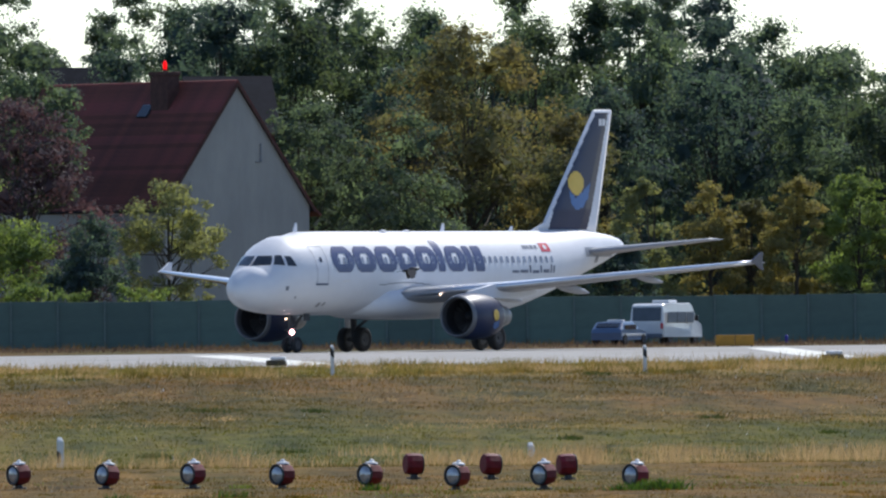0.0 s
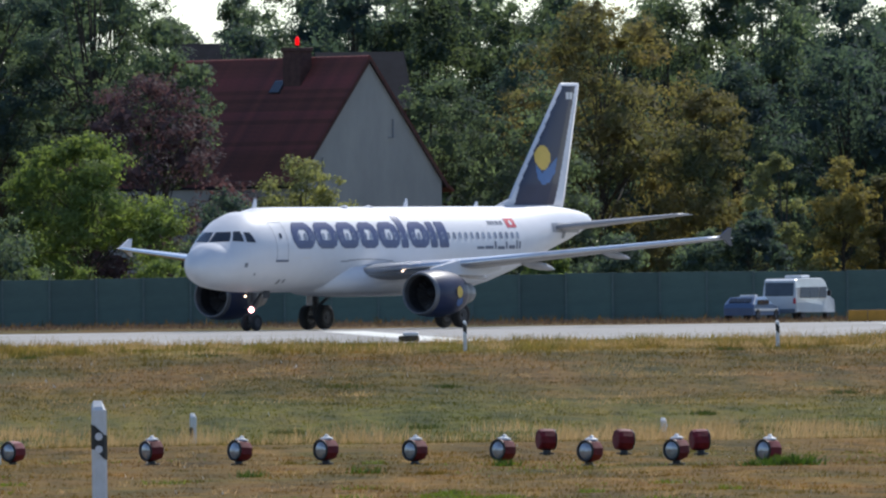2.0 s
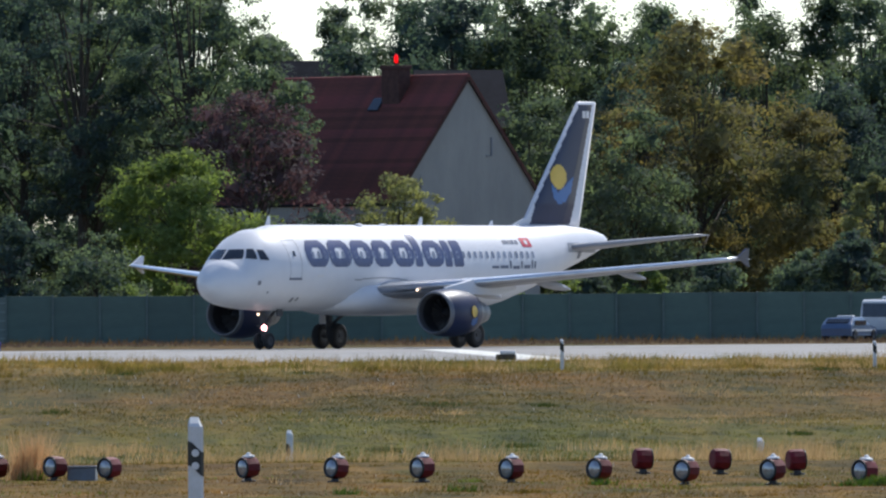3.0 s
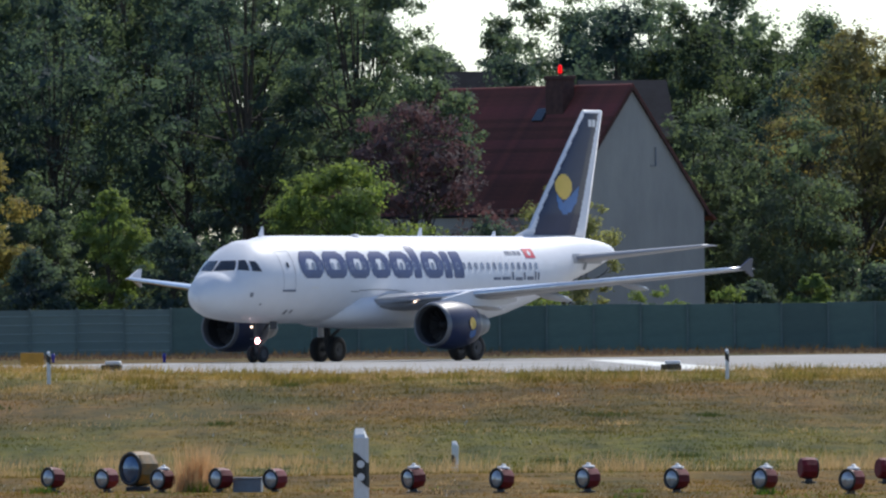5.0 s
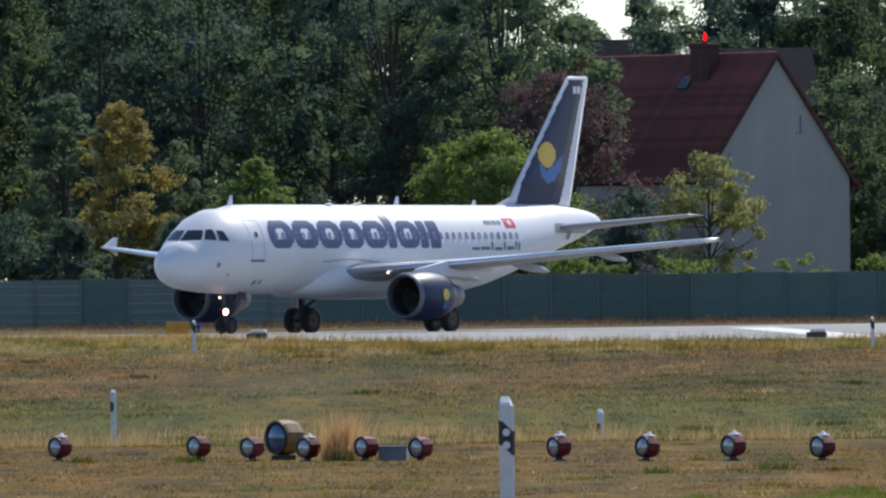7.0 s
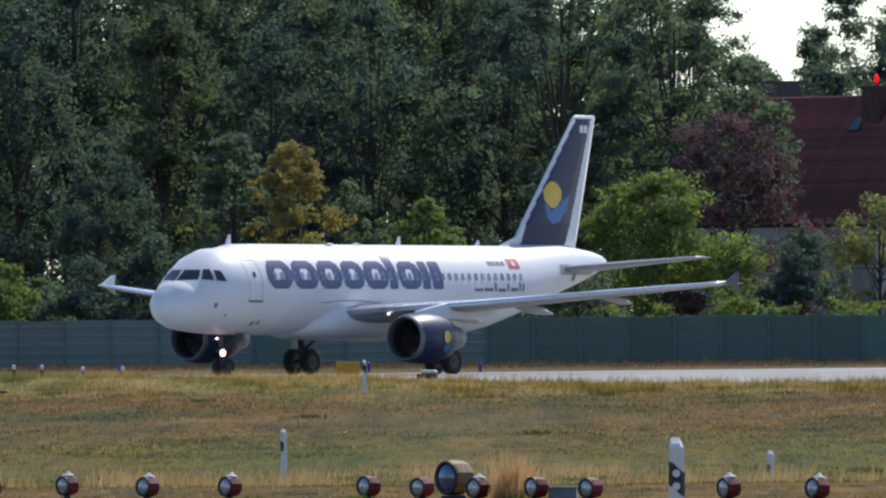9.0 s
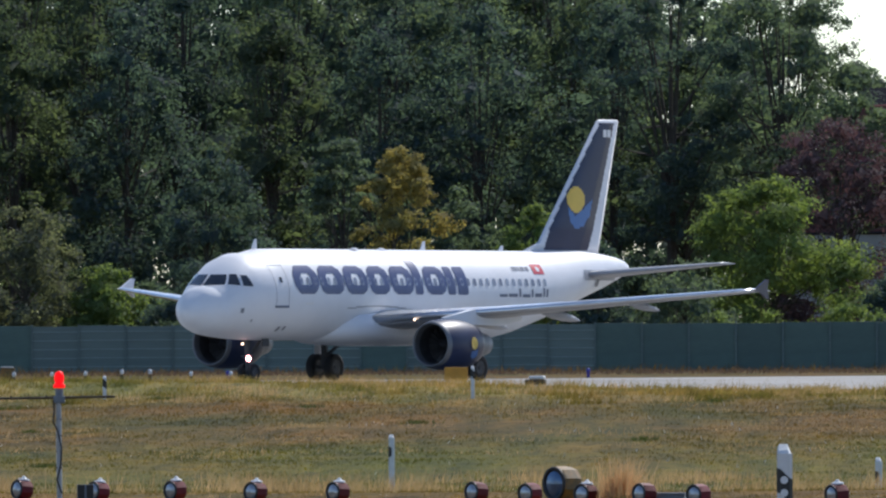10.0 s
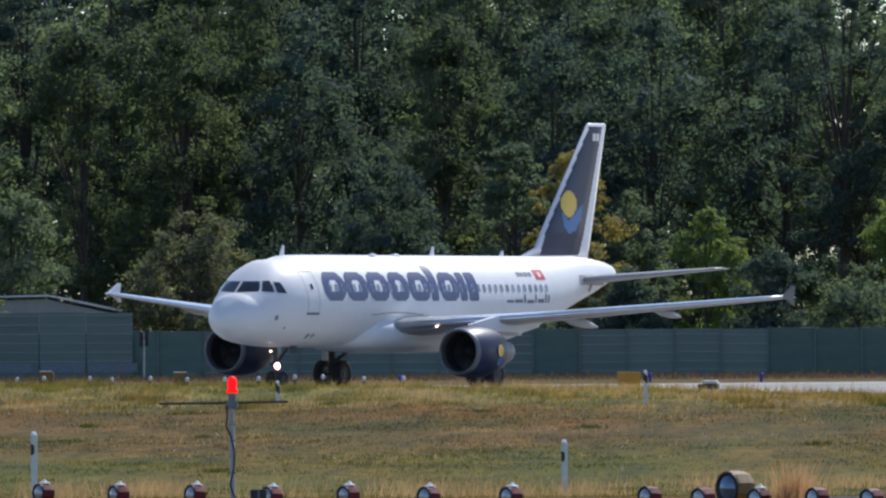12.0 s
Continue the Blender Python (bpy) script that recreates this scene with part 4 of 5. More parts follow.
def leaf_cloud(name, centres, radii, count, leaf, material, rng, sprays=11):
    """A crown: every bough is a heap of leafy sprays round an added core that blocks light."""
    n = len(centres)
    way = unit(rng, n * sprays)
    way[:, 2] = way[:, 2] * 0.8 + 0.22
    big = np.repeat(radii, sprays)
    sc = np.repeat(centres, sprays, 0) + way * (big * rng.uniform(0.35, 1.15, n * sprays))[:, None] * np.array([1, 1, 0.80])
    sr = big * rng.uniform(0.26, 0.54, n * sprays)
    pick = rng.choice(n * sprays, count, p=sr ** 2 / (sr ** 2).sum())
    d = unit(rng, count)
    pos = sc[pick] + d * (sr[pick] * (rng.uniform(0, 1, count) ** 0.5 + np.abs(rng.normal(0, 0.16, count))))[:, None] * np.array([1.1, 1.1, 0.72])
    nrm = d * 0.7 + way[pick] * 0.5 + rng.normal(0, 0.45, (count, 3))
    nrm[:, 2] += 0.45
    size = leaf * rng.uniform(0.6, 1.3, count)
    # hidden core of each bough: oversized leaves added as occluders to deepen its shade
    per = 9
    hd = unit(rng, n * per)
    hp = np.repeat(centres, per, 0) + hd * (np.repeat(radii, per) * rng.uniform(0.1, 0.55, n * per))[:, None] * np.array([1, 1, 0.7])
    pos = np.concatenate([pos, hp])
    nrm = np.concatenate([nrm, hd + rng.normal(0, 0.3, (n * per, 3))])
    size = np.concatenate([size, np.repeat(radii, per) * rng.uniform(0.35, 0.6, n * per)])
    return leaf_mesh(name, pos, nrm, size, material, rng)


def plant(kind, x, y, height, width, leafy, seed, label, category="tree", bottom=0.2, shape="round", count=7000, leaf=0.26, depth=None, clump=0.15, name=None):
    """A tree or bush: trunk, limbs and a crown of leaf clumps. bottom: where the crown starts, as a share of the height."""
    rng = np.random.default_rng(seed)
    name = name or ("bush" if category == "bush" else "tree")
    z0 = ground_z(x, y)
    ob = thing(name, label, category, m=pose(x, y, z0, 0, 0, 0))
    depth = depth or width
    if leaf < 0.4:
        count, leaf = int(count * 1.9), leaf * 0.70
    n = int(30 + width * 4.0)
    zc0, zc1 = height * bottom, height
    u = rng.uniform(0, 1, n) ** 0.85
    if shape == "round":
        prof = np.sqrt(np.clip(1 - (2 * u - 0.9) ** 2 / 1.25, 0.06, 1))
    elif shape == "column":
        prof = np.clip(1.25 - u, 0.3, 0.9) ** 0.5
    elif shape == "spread":
        prof = np.clip(0.35 + 1.3 * u - 1.05 * u ** 3, 0.1, 1)
    else:
        prof = np.clip(1.02 - u, 0.05, 1) ** 0.75
    ang = rng.uniform(0, 2 * math.pi, n)
    rad = np.sqrt(rng.uniform(0.2, 1, n)) * prof
    rc = width * clump * rng.uniform(0.6, 1.45, n) * (0.55 + 0.45 * prof)
    c = np.stack([np.cos(ang) * np.maximum(rad * width / 2 - rc * 0.6, 0), np.sin(ang) * np.maximum(rad * depth / 2 - rc * 0.6, 0), zc0 + u * (zc1 - zc0 - rc * 0.6)], 1)
    bm = bmesh.new()
    tr = 0.013 * height + 0.04
    lean = rng.uniform(-0.3, 0.3, 2)
    mid = (lean[0], lean[1], max(zc0, height * 0.25))
    rod(bm, (0, 0, -0.15), mid, tr, tr * 0.75, 8)
    top = height * (0.55 if shape == "column" else 0.82)
    rod(bm, mid, (lean[0] * 1.6, lean[1] * 1.6, top), tr * 0.75, tr * 0.15, 7)
    for k in range(0, 0 if shape == "column" else n, 2):
        f = float(rng.uniform(0.0, 0.55))
        base = Vector(mid).lerp(Vector((lean[0] * 1.6, lean[1] * 1.6, height * 0.82)), f)
        if c[k][2] > base.z - 1:
            rod(bm, base, c[k], tr * 0.28, tr * 0.06, 5)
    part("trunk", bm, BARK, ob, "dark trunk and limbs")
    part("crown", leaf_cloud("crown", c, rc, count, leaf, LEAF[leafy], rng), LEAF[leafy], ob)
    return ob


def skyline(x):
    return lerp([(-80, 29), (-20, 28.5), (-4, 26.5), (3, 23), (5.3, 20.0), (7.4, 17.8), (10.3, 16.4), (11.4, 17.6), (13, 20.6), (16, 20.6), (21, 21.8), (28, 21.2), (31, 19.8), (33, 20.0), (35.6, 19.0), (38, 20.3), (40, 19.3), (42, 20.6), (49, 21.0), (51, 18.9), (55, 19.3), (58, 19.0), (61, 17.0), (80, 18)], x)


def woods():
    rng = random.Random(21)
    k = 0
    far, near = "tall dark green deciduous tree in the wood edge", "broad green deciduous tree behind the fence"
    # staggered rows of the wood, the last one a dense backing
    rows = ((925, 5.5, 0.96, (11, 14), 4200, 0.60, ("dark", "dark", "dark", "mid")), (898, 5.0, 1.09, (8.5, 11.5), 8200, 0.30, ("dark", "mid", "moss", "poplar")),
            (872, 5.6, 1.0, (8.5, 11.5), 8600, 0.28, ("dark", "moss", "mid", "dark")), (850, 6.4, 0.80, (8.0, 11.0), 8200, 0.27, ("dark", "mid", "moss", "dark")))
    backing = random.Random(2)
    for x in range(-70, -4, 6):
        plant("tree", x + backing.uniform(-1, 1), 945, skyline(x) * 1.1, 13, "dark", 900 + x, far, bottom=0.3, count=3600, leaf=0.62, clump=0.15)
    for row, (y, step, tall, wide, count, leaf, shade) in enumerate(rows):
        x = -68.0 + row * 1.9
        while x < 72:
            k += 1
            top = skyline(x) * tall * rng.uniform(0.93, 1.04)
            if (row == 3 and 3 < x < 26) or (row == 0 and 1 < x < 24):
                x += step
                continue
            if 5 < x < 11.5:
                top *= 0.86
            plant("tree", x + rng.uniform(-1, 1), y + rng.uniform(-6, 6), top, rng.uniform(*wide), shade[rng.randrange(4)], 100 + k, far, bottom=(0.02, 0.10, 0.08, 0.04)[row], count=count, leaf=leaf, clump=0.16)
            x += step * rng.uniform(0.8, 1.2)
    # single trees that can be told apart
    plant("tree", 33.0, 838, 19.2, 15.0, "autumn", 7, "broad chestnut with browning late-summer crown", bottom=0.10, count=15000, leaf=0.26, clump=0.10)
    plant("tree", 23.0, 838, 14.8, 9.6, "mid", 71, near, bottom=0.08, count=8000, clump=0.12)
    plant("tree", 28.6, 826, 13.6, 8.5, "mid", 8, near, bottom=0.08, count=8000, clump=0.12)
    plant("tree", 38.8, 830, 13.8, 8.0, "autumn", 18, "rounded tree with yellow-brown leaves", bottom=0.08, count=8000, clump=0.12)
    plant("tree", 6.0, 806, 14.3, 12.0, "purple", 9, "copper-leaved purple tree beside the house", bottom=0.03, count=11000, leaf=0.24, clump=0.11)
    plant("tree", 2.6, 836, 24.0, 12.5, "mid", 10, "tall airy tree with bare lower limbs", bottom=0.30, count=9500, leaf=0.28, clump=0.09)
    plant("tree", -3.8, 838, 25.5, 12.0, "dark", 11, "tall airy tree with bare lower limbs", bottom=0.28, count=9500, leaf=0.28, clump=0.09)
    plant("tree", 6.8, 834, 18.6, 7.0, "mid", 12, near, bottom=0.2, count=6500, clump=0.12)
    plant("tree", 7.0, 811, 17.4, 6.0, "mid", 70, "slender green tree beside the house", bottom=0.45, count=5200, leaf=0.26, clump=0.13)
    plant("bush", 2.2, 790, 10.6, 12.0, "bright", 13, "large bright green rounded bush behind the fence", "bush", bottom=0.04, count=15000, leaf=0.24, clump=0.10, depth=8)
    plant("bush", -11.2, 786, 9.3, 5.2, "bright", 14, "yellow-green bush behind the fence", "bush", bottom=0.04, count=8000, leaf=0.22, clump=0.13)
    plant("tree", -19.0, 800, 12.8, 6.4, "yellow", 15, "small tree with yellowing leaves", bottom=0.08, count=9000, leaf=0.24, clump=0.12)
    plant("tree", -22.4, 806, 13.4, 6.5, "mid", 16, near, bottom=0.06, count=7500, clump=0.13)
    plant("tree", -15.6, 806, 10.5, 5.5, "mid", 17, near, bottom=0.05, count=6500, clump=0.13)
    plant("tree", 14.2, 796, 9.6, 7.2, "olive", 19, "thin olive-leaved tree before the house", bottom=0.24, count=6600, leaf=0.20, clump=0.10)
    plant("bush", -39.8, 786, 9.5, 9.4, "grey", 20, "grey-green rounded bush behind the fence", "bush", bottom=0.04, count=10500, leaf=0.24, clump=0.11)
    plant("bush", -35.0, 785, 6.0, 6.0, "bright", 22, "green bush behind the fence", "bush", bottom=0.02, count=6500, leaf=0.24, clump=0.13)
    plant("bush", -33.2, 788, 5.2, 5.0, "mid", 23, "green bush behind the fence", "bush", bottom=0.02, count=5000, leaf=0.24, clump=0.13)
    plant("tree", -50.5, 800, 11.0, 7.0, "mid", 24, near, bottom=0.04, count=7000, clump=0.13)
    plant("tree", -30.0, 812, 13.0, 8.0, "dark", 25, near, bottom=0.03, count=8000, clump=0.13)
    for x, h, w, kind, sd in ((41.3, 9.4, 4.6, "olive", 30), (45.0, 9.1, 5.0, "yellow", 31), (47.6, 8.2, 4.2, "autumn", 32), (49.6, 9.5, 4.6, "yellow", 33), (53.2, 9.6, 5.4, "bright", 34), (57.5, 9.4, 5.4, "yellow", 35), (61.5, 9.0, 5.0, "olive", 36)):
        plant("bush", x, 798 + (sd % 3) * 2, h, w, kind, sd, "tall shrub with olive and yellowing leaves", "bush", bottom=0.03, count=6800, leaf=0.22, clump=0.13)
    for x, h, w, kind, sd in ((-3.0, 6.5, 6.0, "mid", 40), (-7.5, 7.0, 5.5, "dark", 41), (-26.0, 7.5, 7.0, "dark", 42), (27.8, 4.2, 3.4, "bright", 43), (31.5, 4.8, 5.0, "mid", 44), (36.5, 5.0, 5.0, "mid", 45), (9.8, 7.4, 6.0, "dark", 46), (24.6, 3.9, 3.0, "mid", 47), (-50.6, 4.9, 2.6, "olive", 48), (-55, 7.0, 6.0, "dark", 49), (-15.5, 6.0, 5.0, "dark", 50), (-21.5, 6.0, 5.0, "dark", 51), (-30, 6.0, 6.0, "dark", 52), (39, 6.0, 5.0, "dark", 53)):
        plant("bush", x, 780 + (sd % 4) * 1.5, h, w, kind, sd, "leafy green bush behind the fence", "bush", bottom=0.02, count=4600, leaf=0.24, clump=0.14)
    # narrow tops far behind
    for x, y, h, w, sd in ((15.4, 990, 26.2, 5.0, 60), (13.2, 985, 23.0, 4.4, 61), (18.6, 990, 24.6, 6.0, 65), (36.0, 990, 23.6, 5.0, 62), (42.5, 990, 24.6, 4.4, 63), (52.5, 985, 25.6, 5.0, 64), (21.5, 985, 24.2, 6.0, 67), (24.5, 985, 24.6, 6.0, 68), (9.3, 960, 20.0, 5.0, 66)):
        plant("tree", x, y, h, w, "poplar", sd, "narrow tall poplar far behind", shape="column", bottom=0.1, count=6500, leaf=0.34, clump=0.25)


def hedge():
    rng = np.random.default_rng(5)
    for x0, x1, label in ((8.5, 20.2, "clipped green hedge along the fence"), (21.0, 24.0, "clipped green hedge along the fence"), (-2.0, 8.0, "clipped green hedge along the fence")):
        ob = thing("hedge", label, "hedge", m=pose(0, 774.5, 0))
        n = int((x1 - x0) * 5)
        c = np.stack([rng.uniform(x0, x1, n), rng.uniform(-0.6, 0.6, n), rng.uniform(0.3, 3.35, n)], 1)
        part("foliage", leaf_cloud("foliage", c, rng.uniform(0.35, 0.6, n), int((x1 - x0) * 900), 0.12, LEAF["bright"], rng), LEAF["bright"], ob)


woods()
hedge()


# ---- things in the grass before the taxiway ----
def marker_post(x, y, top, near=False):
    z = ground_z(x, y) - 0.03
    h = top - z
    p = thing("marker_post", "white plastic marker post with a black slanted band" if near else "small white marker post with a short dark mark", "post", "marker posts", m=pose(x, y, z, 0, 0, 8))
    w, dpt = 0.06, 0.05
    outline = [(-w, -dpt * 0.6), (-w * 0.6, -dpt), (w * 0.6, -dpt), (w, -dpt * 0.6), (w * 0.75, dpt), (-w * 0.75, dpt)]
    rings = [[(a, b, zz) for a, b in outline] for zz in (0, h - 0.09)]
    rings.append([(a * 0.98, b * 0.98, h - 0.085 + (0.0 if b < 0 else 0.05) - abs(a) * 0.3) for a, b in outline])
    rings.append([(a * 0.72, b * 0.75 + 0.01, h - (0.05 if b < 0 else 0.0) - abs(a) * 0.35) for a, b in outline])
    part("body", loft(rings), POST_WHITE, p)
    tall = y > 400
    z1, z0 = (h - 0.16, h - 0.44) if tall else (h - 0.25, h - 0.48)
    bm = bmesh.new()
    o = 0.004
    band = [[(-w - o, -dpt * 0.6, z0 + 0.09), (-w * 0.6, -dpt - o, z0 + 0.08), (w * 0.6, -dpt - o, z0 + 0.01), (w + o, -dpt * 0.6, z0)], [(-w - o, -dpt * 0.6, z1 + 0.05), (-w * 0.6, -dpt - o, z1 + 0.04), (w * 0.6, -dpt - o, z1 - 0.03), (w + o, -dpt * 0.6, z1 - 0.04)]]
    if not near and not tall:  # a short dark mark on one edge only
        band = [[(-w - o, -dpt * 0.6, z0 + 0.02), (-w * 0.6, -dpt - o, z0 + 0.02), (-w * 0.1, -dpt - o, z0 + 0.05), (0.0, -dpt - o, z0 + 0.06)], [(-w - o, -dpt * 0.6, z1), (-w * 0.6, -dpt - o, z1), (-w * 0.1, -dpt - o, z1 - 0.03), (0.0, -dpt - o, z1 - 0.04)]]
    va, vb = [[bm.verts.new(c) for c in r] for r in band]
    for k in range(3):
        bm.faces.new((va[k], va[k + 1], vb[k + 1], vb[k]))
    b = part("band", bm, POST_BLACK, p, "black slanted band")
    for zz in ((z0 + 0.085, z1 - 0.045) if near else ()):
        bm = bmesh.new()
        cyl(bm, 0.030, 0.030, 0.01, pose(-0.008, -dpt - 0.002, zz, 90, 0, 0), 16)
        part("reflector", bm, REFLECTOR, b, "round pale reflector")
    return p


def barrel(parent, r, ln, housing, turn, z, glass=None):
    """A round lamp housing whose lens looks along -y before it is turned."""
    m = pose(0, 0, z, 90, 0, turn)
    prof = [(r * 0.78, -ln * 0.66), (r * 0.93, -ln * 0.60), (r * 0.99, -ln * 0.35), (r, 0.0), (r * 0.99, ln * 0.3), (r * 0.95, ln * 0.42)]
    body = part("housing", lathe(bmesh.new(), [(0.005, -ln * 0.66)] + prof, m @ pose(0, 0, 0, 0, 0, 18), 10), housing, parent)
    part("ring", lathe(bmesh.new(), [(r * 0.94, ln * 0.40), (r * 0.98, ln * 0.44), (r * 0.95, ln * 0.50), (r * 0.78, ln * 0.50), (r * 0.74, ln * 0.40)], m, 28), LAMP_BLACK, body, "black lens ring", smooth=True)
    part("lens", lathe(bmesh.new(), [(r * 0.76, ln * 0.41), (r * 0.66, ln * 0.47), (r * 0.4, ln * 0.53), (r * 0.02, ln * 0.55)], m, 24), glass or LAMP_GLASS, body, "bulging glass lens", smooth=True)
    return body


def approach_lamp(turn, cap=True, label="dark red approach lamp with a glass lens, low in the grass"):
    a = thing("approach_lamp", label, "lamp", "row of approach lamps")
    barrel(a, 0.127, 0.175, LAMP_RED, turn, 0.165)
    bm = bmesh.new()
    cyl(bm, 0.05, 0.045, 0.06, pose(0, 0, -0.02), 12)
    cyl(bm, 0.09, 0.09, 0.02, pose(0, 0, -0.01), 12)
    part("foot", bm, LAMP_BLACK, a)
    if cap:
        part("cap", lathe(bmesh.new(), [(0.075, 0.0), (0.07, 0.018), (0.03, 0.03), (0.022, 0.05), (0.005, 0.058)], pose(0.02, 0.03, 0.284), 14), LAMP_CAP, a, "pale metal cap")
    return a


def field_things():
    marker_post(0.37, 110, 1.07, True)
    for x, y, top in ((2.41, 240, -0.16), (-6.79, 278, 0.0), (10.41, 240, -0.33), (-16.25, 262, 0.31), (-8.21, 440, 1.02), (12.92, 440, 0.9), (-19.68, 440, 0.76), (22.67, 440, 0.80)):
        marker_post(x, y, top)
    rng = random.Random(3)
    row = [-11.2, -10.15, -9.1, -8.07, -7.03, -5.98, -4.92, -3.17, -2.49, -1.82, -1.12, -0.46, 1.18, 2.18, 3.17, 4.16, 5.11, 6.05, 6.98, 7.92]
    capped, bare = approach_lamp(-48), approach_lamp(-48, False, "dark red approach lamp with a flat top, low in the grass")
    first = {id(capped): True, id(bare): True}
    for x in row:
        y = 167.9 - 1.457 * (x + 0.06) if x > -0.5 else 167.85 - 1.35 * (x + 0.46)
        src = bare if x in (-3.17, -2.49, -1.12, -0.46) else capped
        m = pose(x, y, ground_z(x, y), rng.uniform(-3, 3), rng.uniform(-4, 4), rng.uniform(-7, 7))
        if first[id(src)]:
            src.matrix_basis = m
            first[id(src)] = False
        else:
            copy_thing(src, m)
    back = approach_lamp(112, False, "dark red approach lamp seen from its back, low in the grass")
    for k, x in enumerate((5.84, 6.75, 7.66)):
        m = pose(x, 166.5, 0.11 - 0.012 * k - 0.175, 0, rng.uniform(-4, 4), rng.uniform(-6, 6))
        if k:
            copy_thing(back, m)
        else:
            back.matrix_basis = m
    # the large amber lamp
    b = thing("large_lamp", "large weathered orange field lamp with a blue-tinted lens", "lamp", m=pose(-2.14, 172.6, ground_z(-2.14, 172.6)))
    barrel(b, 0.215, 0.27, AMBER, -48, 0.275, BLUE_LENS)
    bm = bmesh.new()
    box(bm, -0.15, 0.15, -0.12, 0.12, -0.03, 0.06, 0.01)
    part("foot", bm, LAMP_BLACK, b)
    g = thing("junction_box", "blue-grey metal junction box in the grass", "box", m=pose(-0.78, 168.9, ground_z(-0.78, 168.9), 0, 0, -8))
    bm = bmesh.new()
    box(bm, -0.17, 0.17, -0.10, 0.10, -0.02, 0.155, 0.008)
    part("body", bm, BOX_GREY, g)
    bm = bmesh.new()
    box(bm, -0.18, 0.18, -0.11, 0.11, 0.158, 0.178, 0.004)
    part("lid", bm, BOX_GREY, g)
    k = thing("control_box", "black control box in the grass", "box", m=pose(-8.12, 176.0, ground_z(-8.12, 176.0), 0, 0, 6))
    bm = bmesh.new()
    box(bm, -0.10, 0.10, -0.08, 0.08, -0.02, 0.26, 0.008)
    part("body", bm, LAMP_BLACK, k)
    bm = bmesh.new()
    box(bm, -0.012, 0.012, -0.09, -0.082, 0.0, 0.25)
    part("door_gap", bm, BOX_GREY, k)
    # mast with a red lamp and a crossbar
    z = ground_z(-8.39, 175)
    s = thing("lamp_mast", "thin metal mast with a red lamp and a crossbar", "mast", m=pose(-8.39, 175, z))
    t = 1.40 - z
    bm = bmesh.new()
    rod(bm, (0.0, 0, -0.05), (-0.01, 0, t - 0.22), 0.035, 0.035, 12)
    part("pole", bm, POLE_GREY, s)
    bm = bmesh.new()
    for a in range(5):
        rod(bm, (-0.036, -0.02, t - 0.3 - 0.2 * a), (0.036, -0.02, t - 0.3 - 0.2 * a), 0.010)
    bends = [(-0.07, t - 0.26), (-0.06, t - 0.40), (-0.075, t - 0.52), (-0.02, t - 0.64), (0.03, t - 0.85), (0.02, t - 1.05), (-0.03, t - 1.25), (0.03, t - 1.42)]
    for (xa, za), (xb, zb) in zip(bends, bends[1:]):
        rod(bm, (xa, -0.045, max(za, 0.0)), (xb, -0.045, max(zb, -0.02)), 0.011)
    part("cable", bm, LAMP_BLACK, s, "black cable tied to the pole")
    bm = bmesh.new()
    rod(bm, (-0.90, 0, 1.16 - z), (0.69, 0, 1.18 - z), 0.016, 0.016)
    for a in range(7):
        rod(bm, (-0.82 + 0.22 * a, 0, 1.165 - z), (-0.82 + 0.22 * a, 0, 1.20 - z), 0.008)
    part("crossbar", bm, BARK, s, "dark thin crossbar")
    bm = bmesh.new()
    box(bm, -0.07, 0.07, -0.05, 0.05, 1.10 - z, 1.19 - z, 0.008)
    cyl(bm, 0.05, 0.05, 0.10, pose(0, 0, t - 0.22), 14)
    part("bracket", bm, BOX_GREY, s)
    part("lamp_glass", lathe(bmesh.new(), [(0.070, t - 0.11), (0.078, t - 0.09), (0.070, t - 0.07), (0.052, t - 0.05), (0.062, t + 0.0), (0.060, t + 0.04), (0.044, t + 0.08), (0.01, t + 0.10)], None, 18), RED_GLOW, s, "red lit lamp glass", smooth=True)
    # low lights and boxes along the taxiway
    e = thing("edge_light", "small white-topped taxiway edge light", "lamp", "edge lights")
    bm = bmesh.new()
    cyl(bm, 0.09, 0.06, 0.42, None, 10)
    part("stem", bm, LAMP_BLACK, e)
    part("head", lathe(bmesh.new(), [(0.05, 0.44), (0.07, 0.47), (0.066, 0.58), (0.02, 0.62)], None, 12), LAMP_CAP, e, smooth=True)
    e.matrix_basis = pose(-32.86, 520, 0.10)
    for x in (-31.92, -30.13, -29.36, -27.92, -26.63, -25.21, -23.98, -22.65, -21.58, -20.06, -18.61):
        copy_thing(e, pose(x, 520 + rng.uniform(-1, 1), rng.uniform(0.06, 0.14)))
    f = thing("ground_light", "dark low light with a painted sun glint on top, beside the taxiway", "lamp", "low taxiway lights")
    bm = bmesh.new()
    box(bm, -0.36, 0.36, -0.2, 0.2, 0.0, 0.20, 0.04)
    part("body", bm, BARK, f)
    # pale block on top gives the sun's glint as shape and colour
    bm = bmesh.new()
    box(bm, -0.22, 0.34, -0.15, 0.15, 0.202, 0.33, 0.05)
    part("top", bm, LAMP_CAP, f, "pale block standing in for sun glints")
    f.matrix_basis = pose(12.7, 500, 0.02)
    copy_thing(f, pose(32.44, 500, 0.02, 0, 0, 20))
    copy_thing(f, pose(-7.1, 500, 0.18, 0, 0, -10))
    q = thing("guidance_sign", "low orange taxiway guidance sign", "sign", "guidance signs")
    bm = bmesh.new()
    box(bm, -0.46, 0.46, -0.08, 0.08, 0.1, 0.62, 0.02)
    part("face", bm, SIGN_AMBER, q)
    for x in (-0.35, 0.35):
        bm = bmesh.new()
        rod(bm, (x, 0, 0), (x, 0, 0.12), 0.04)
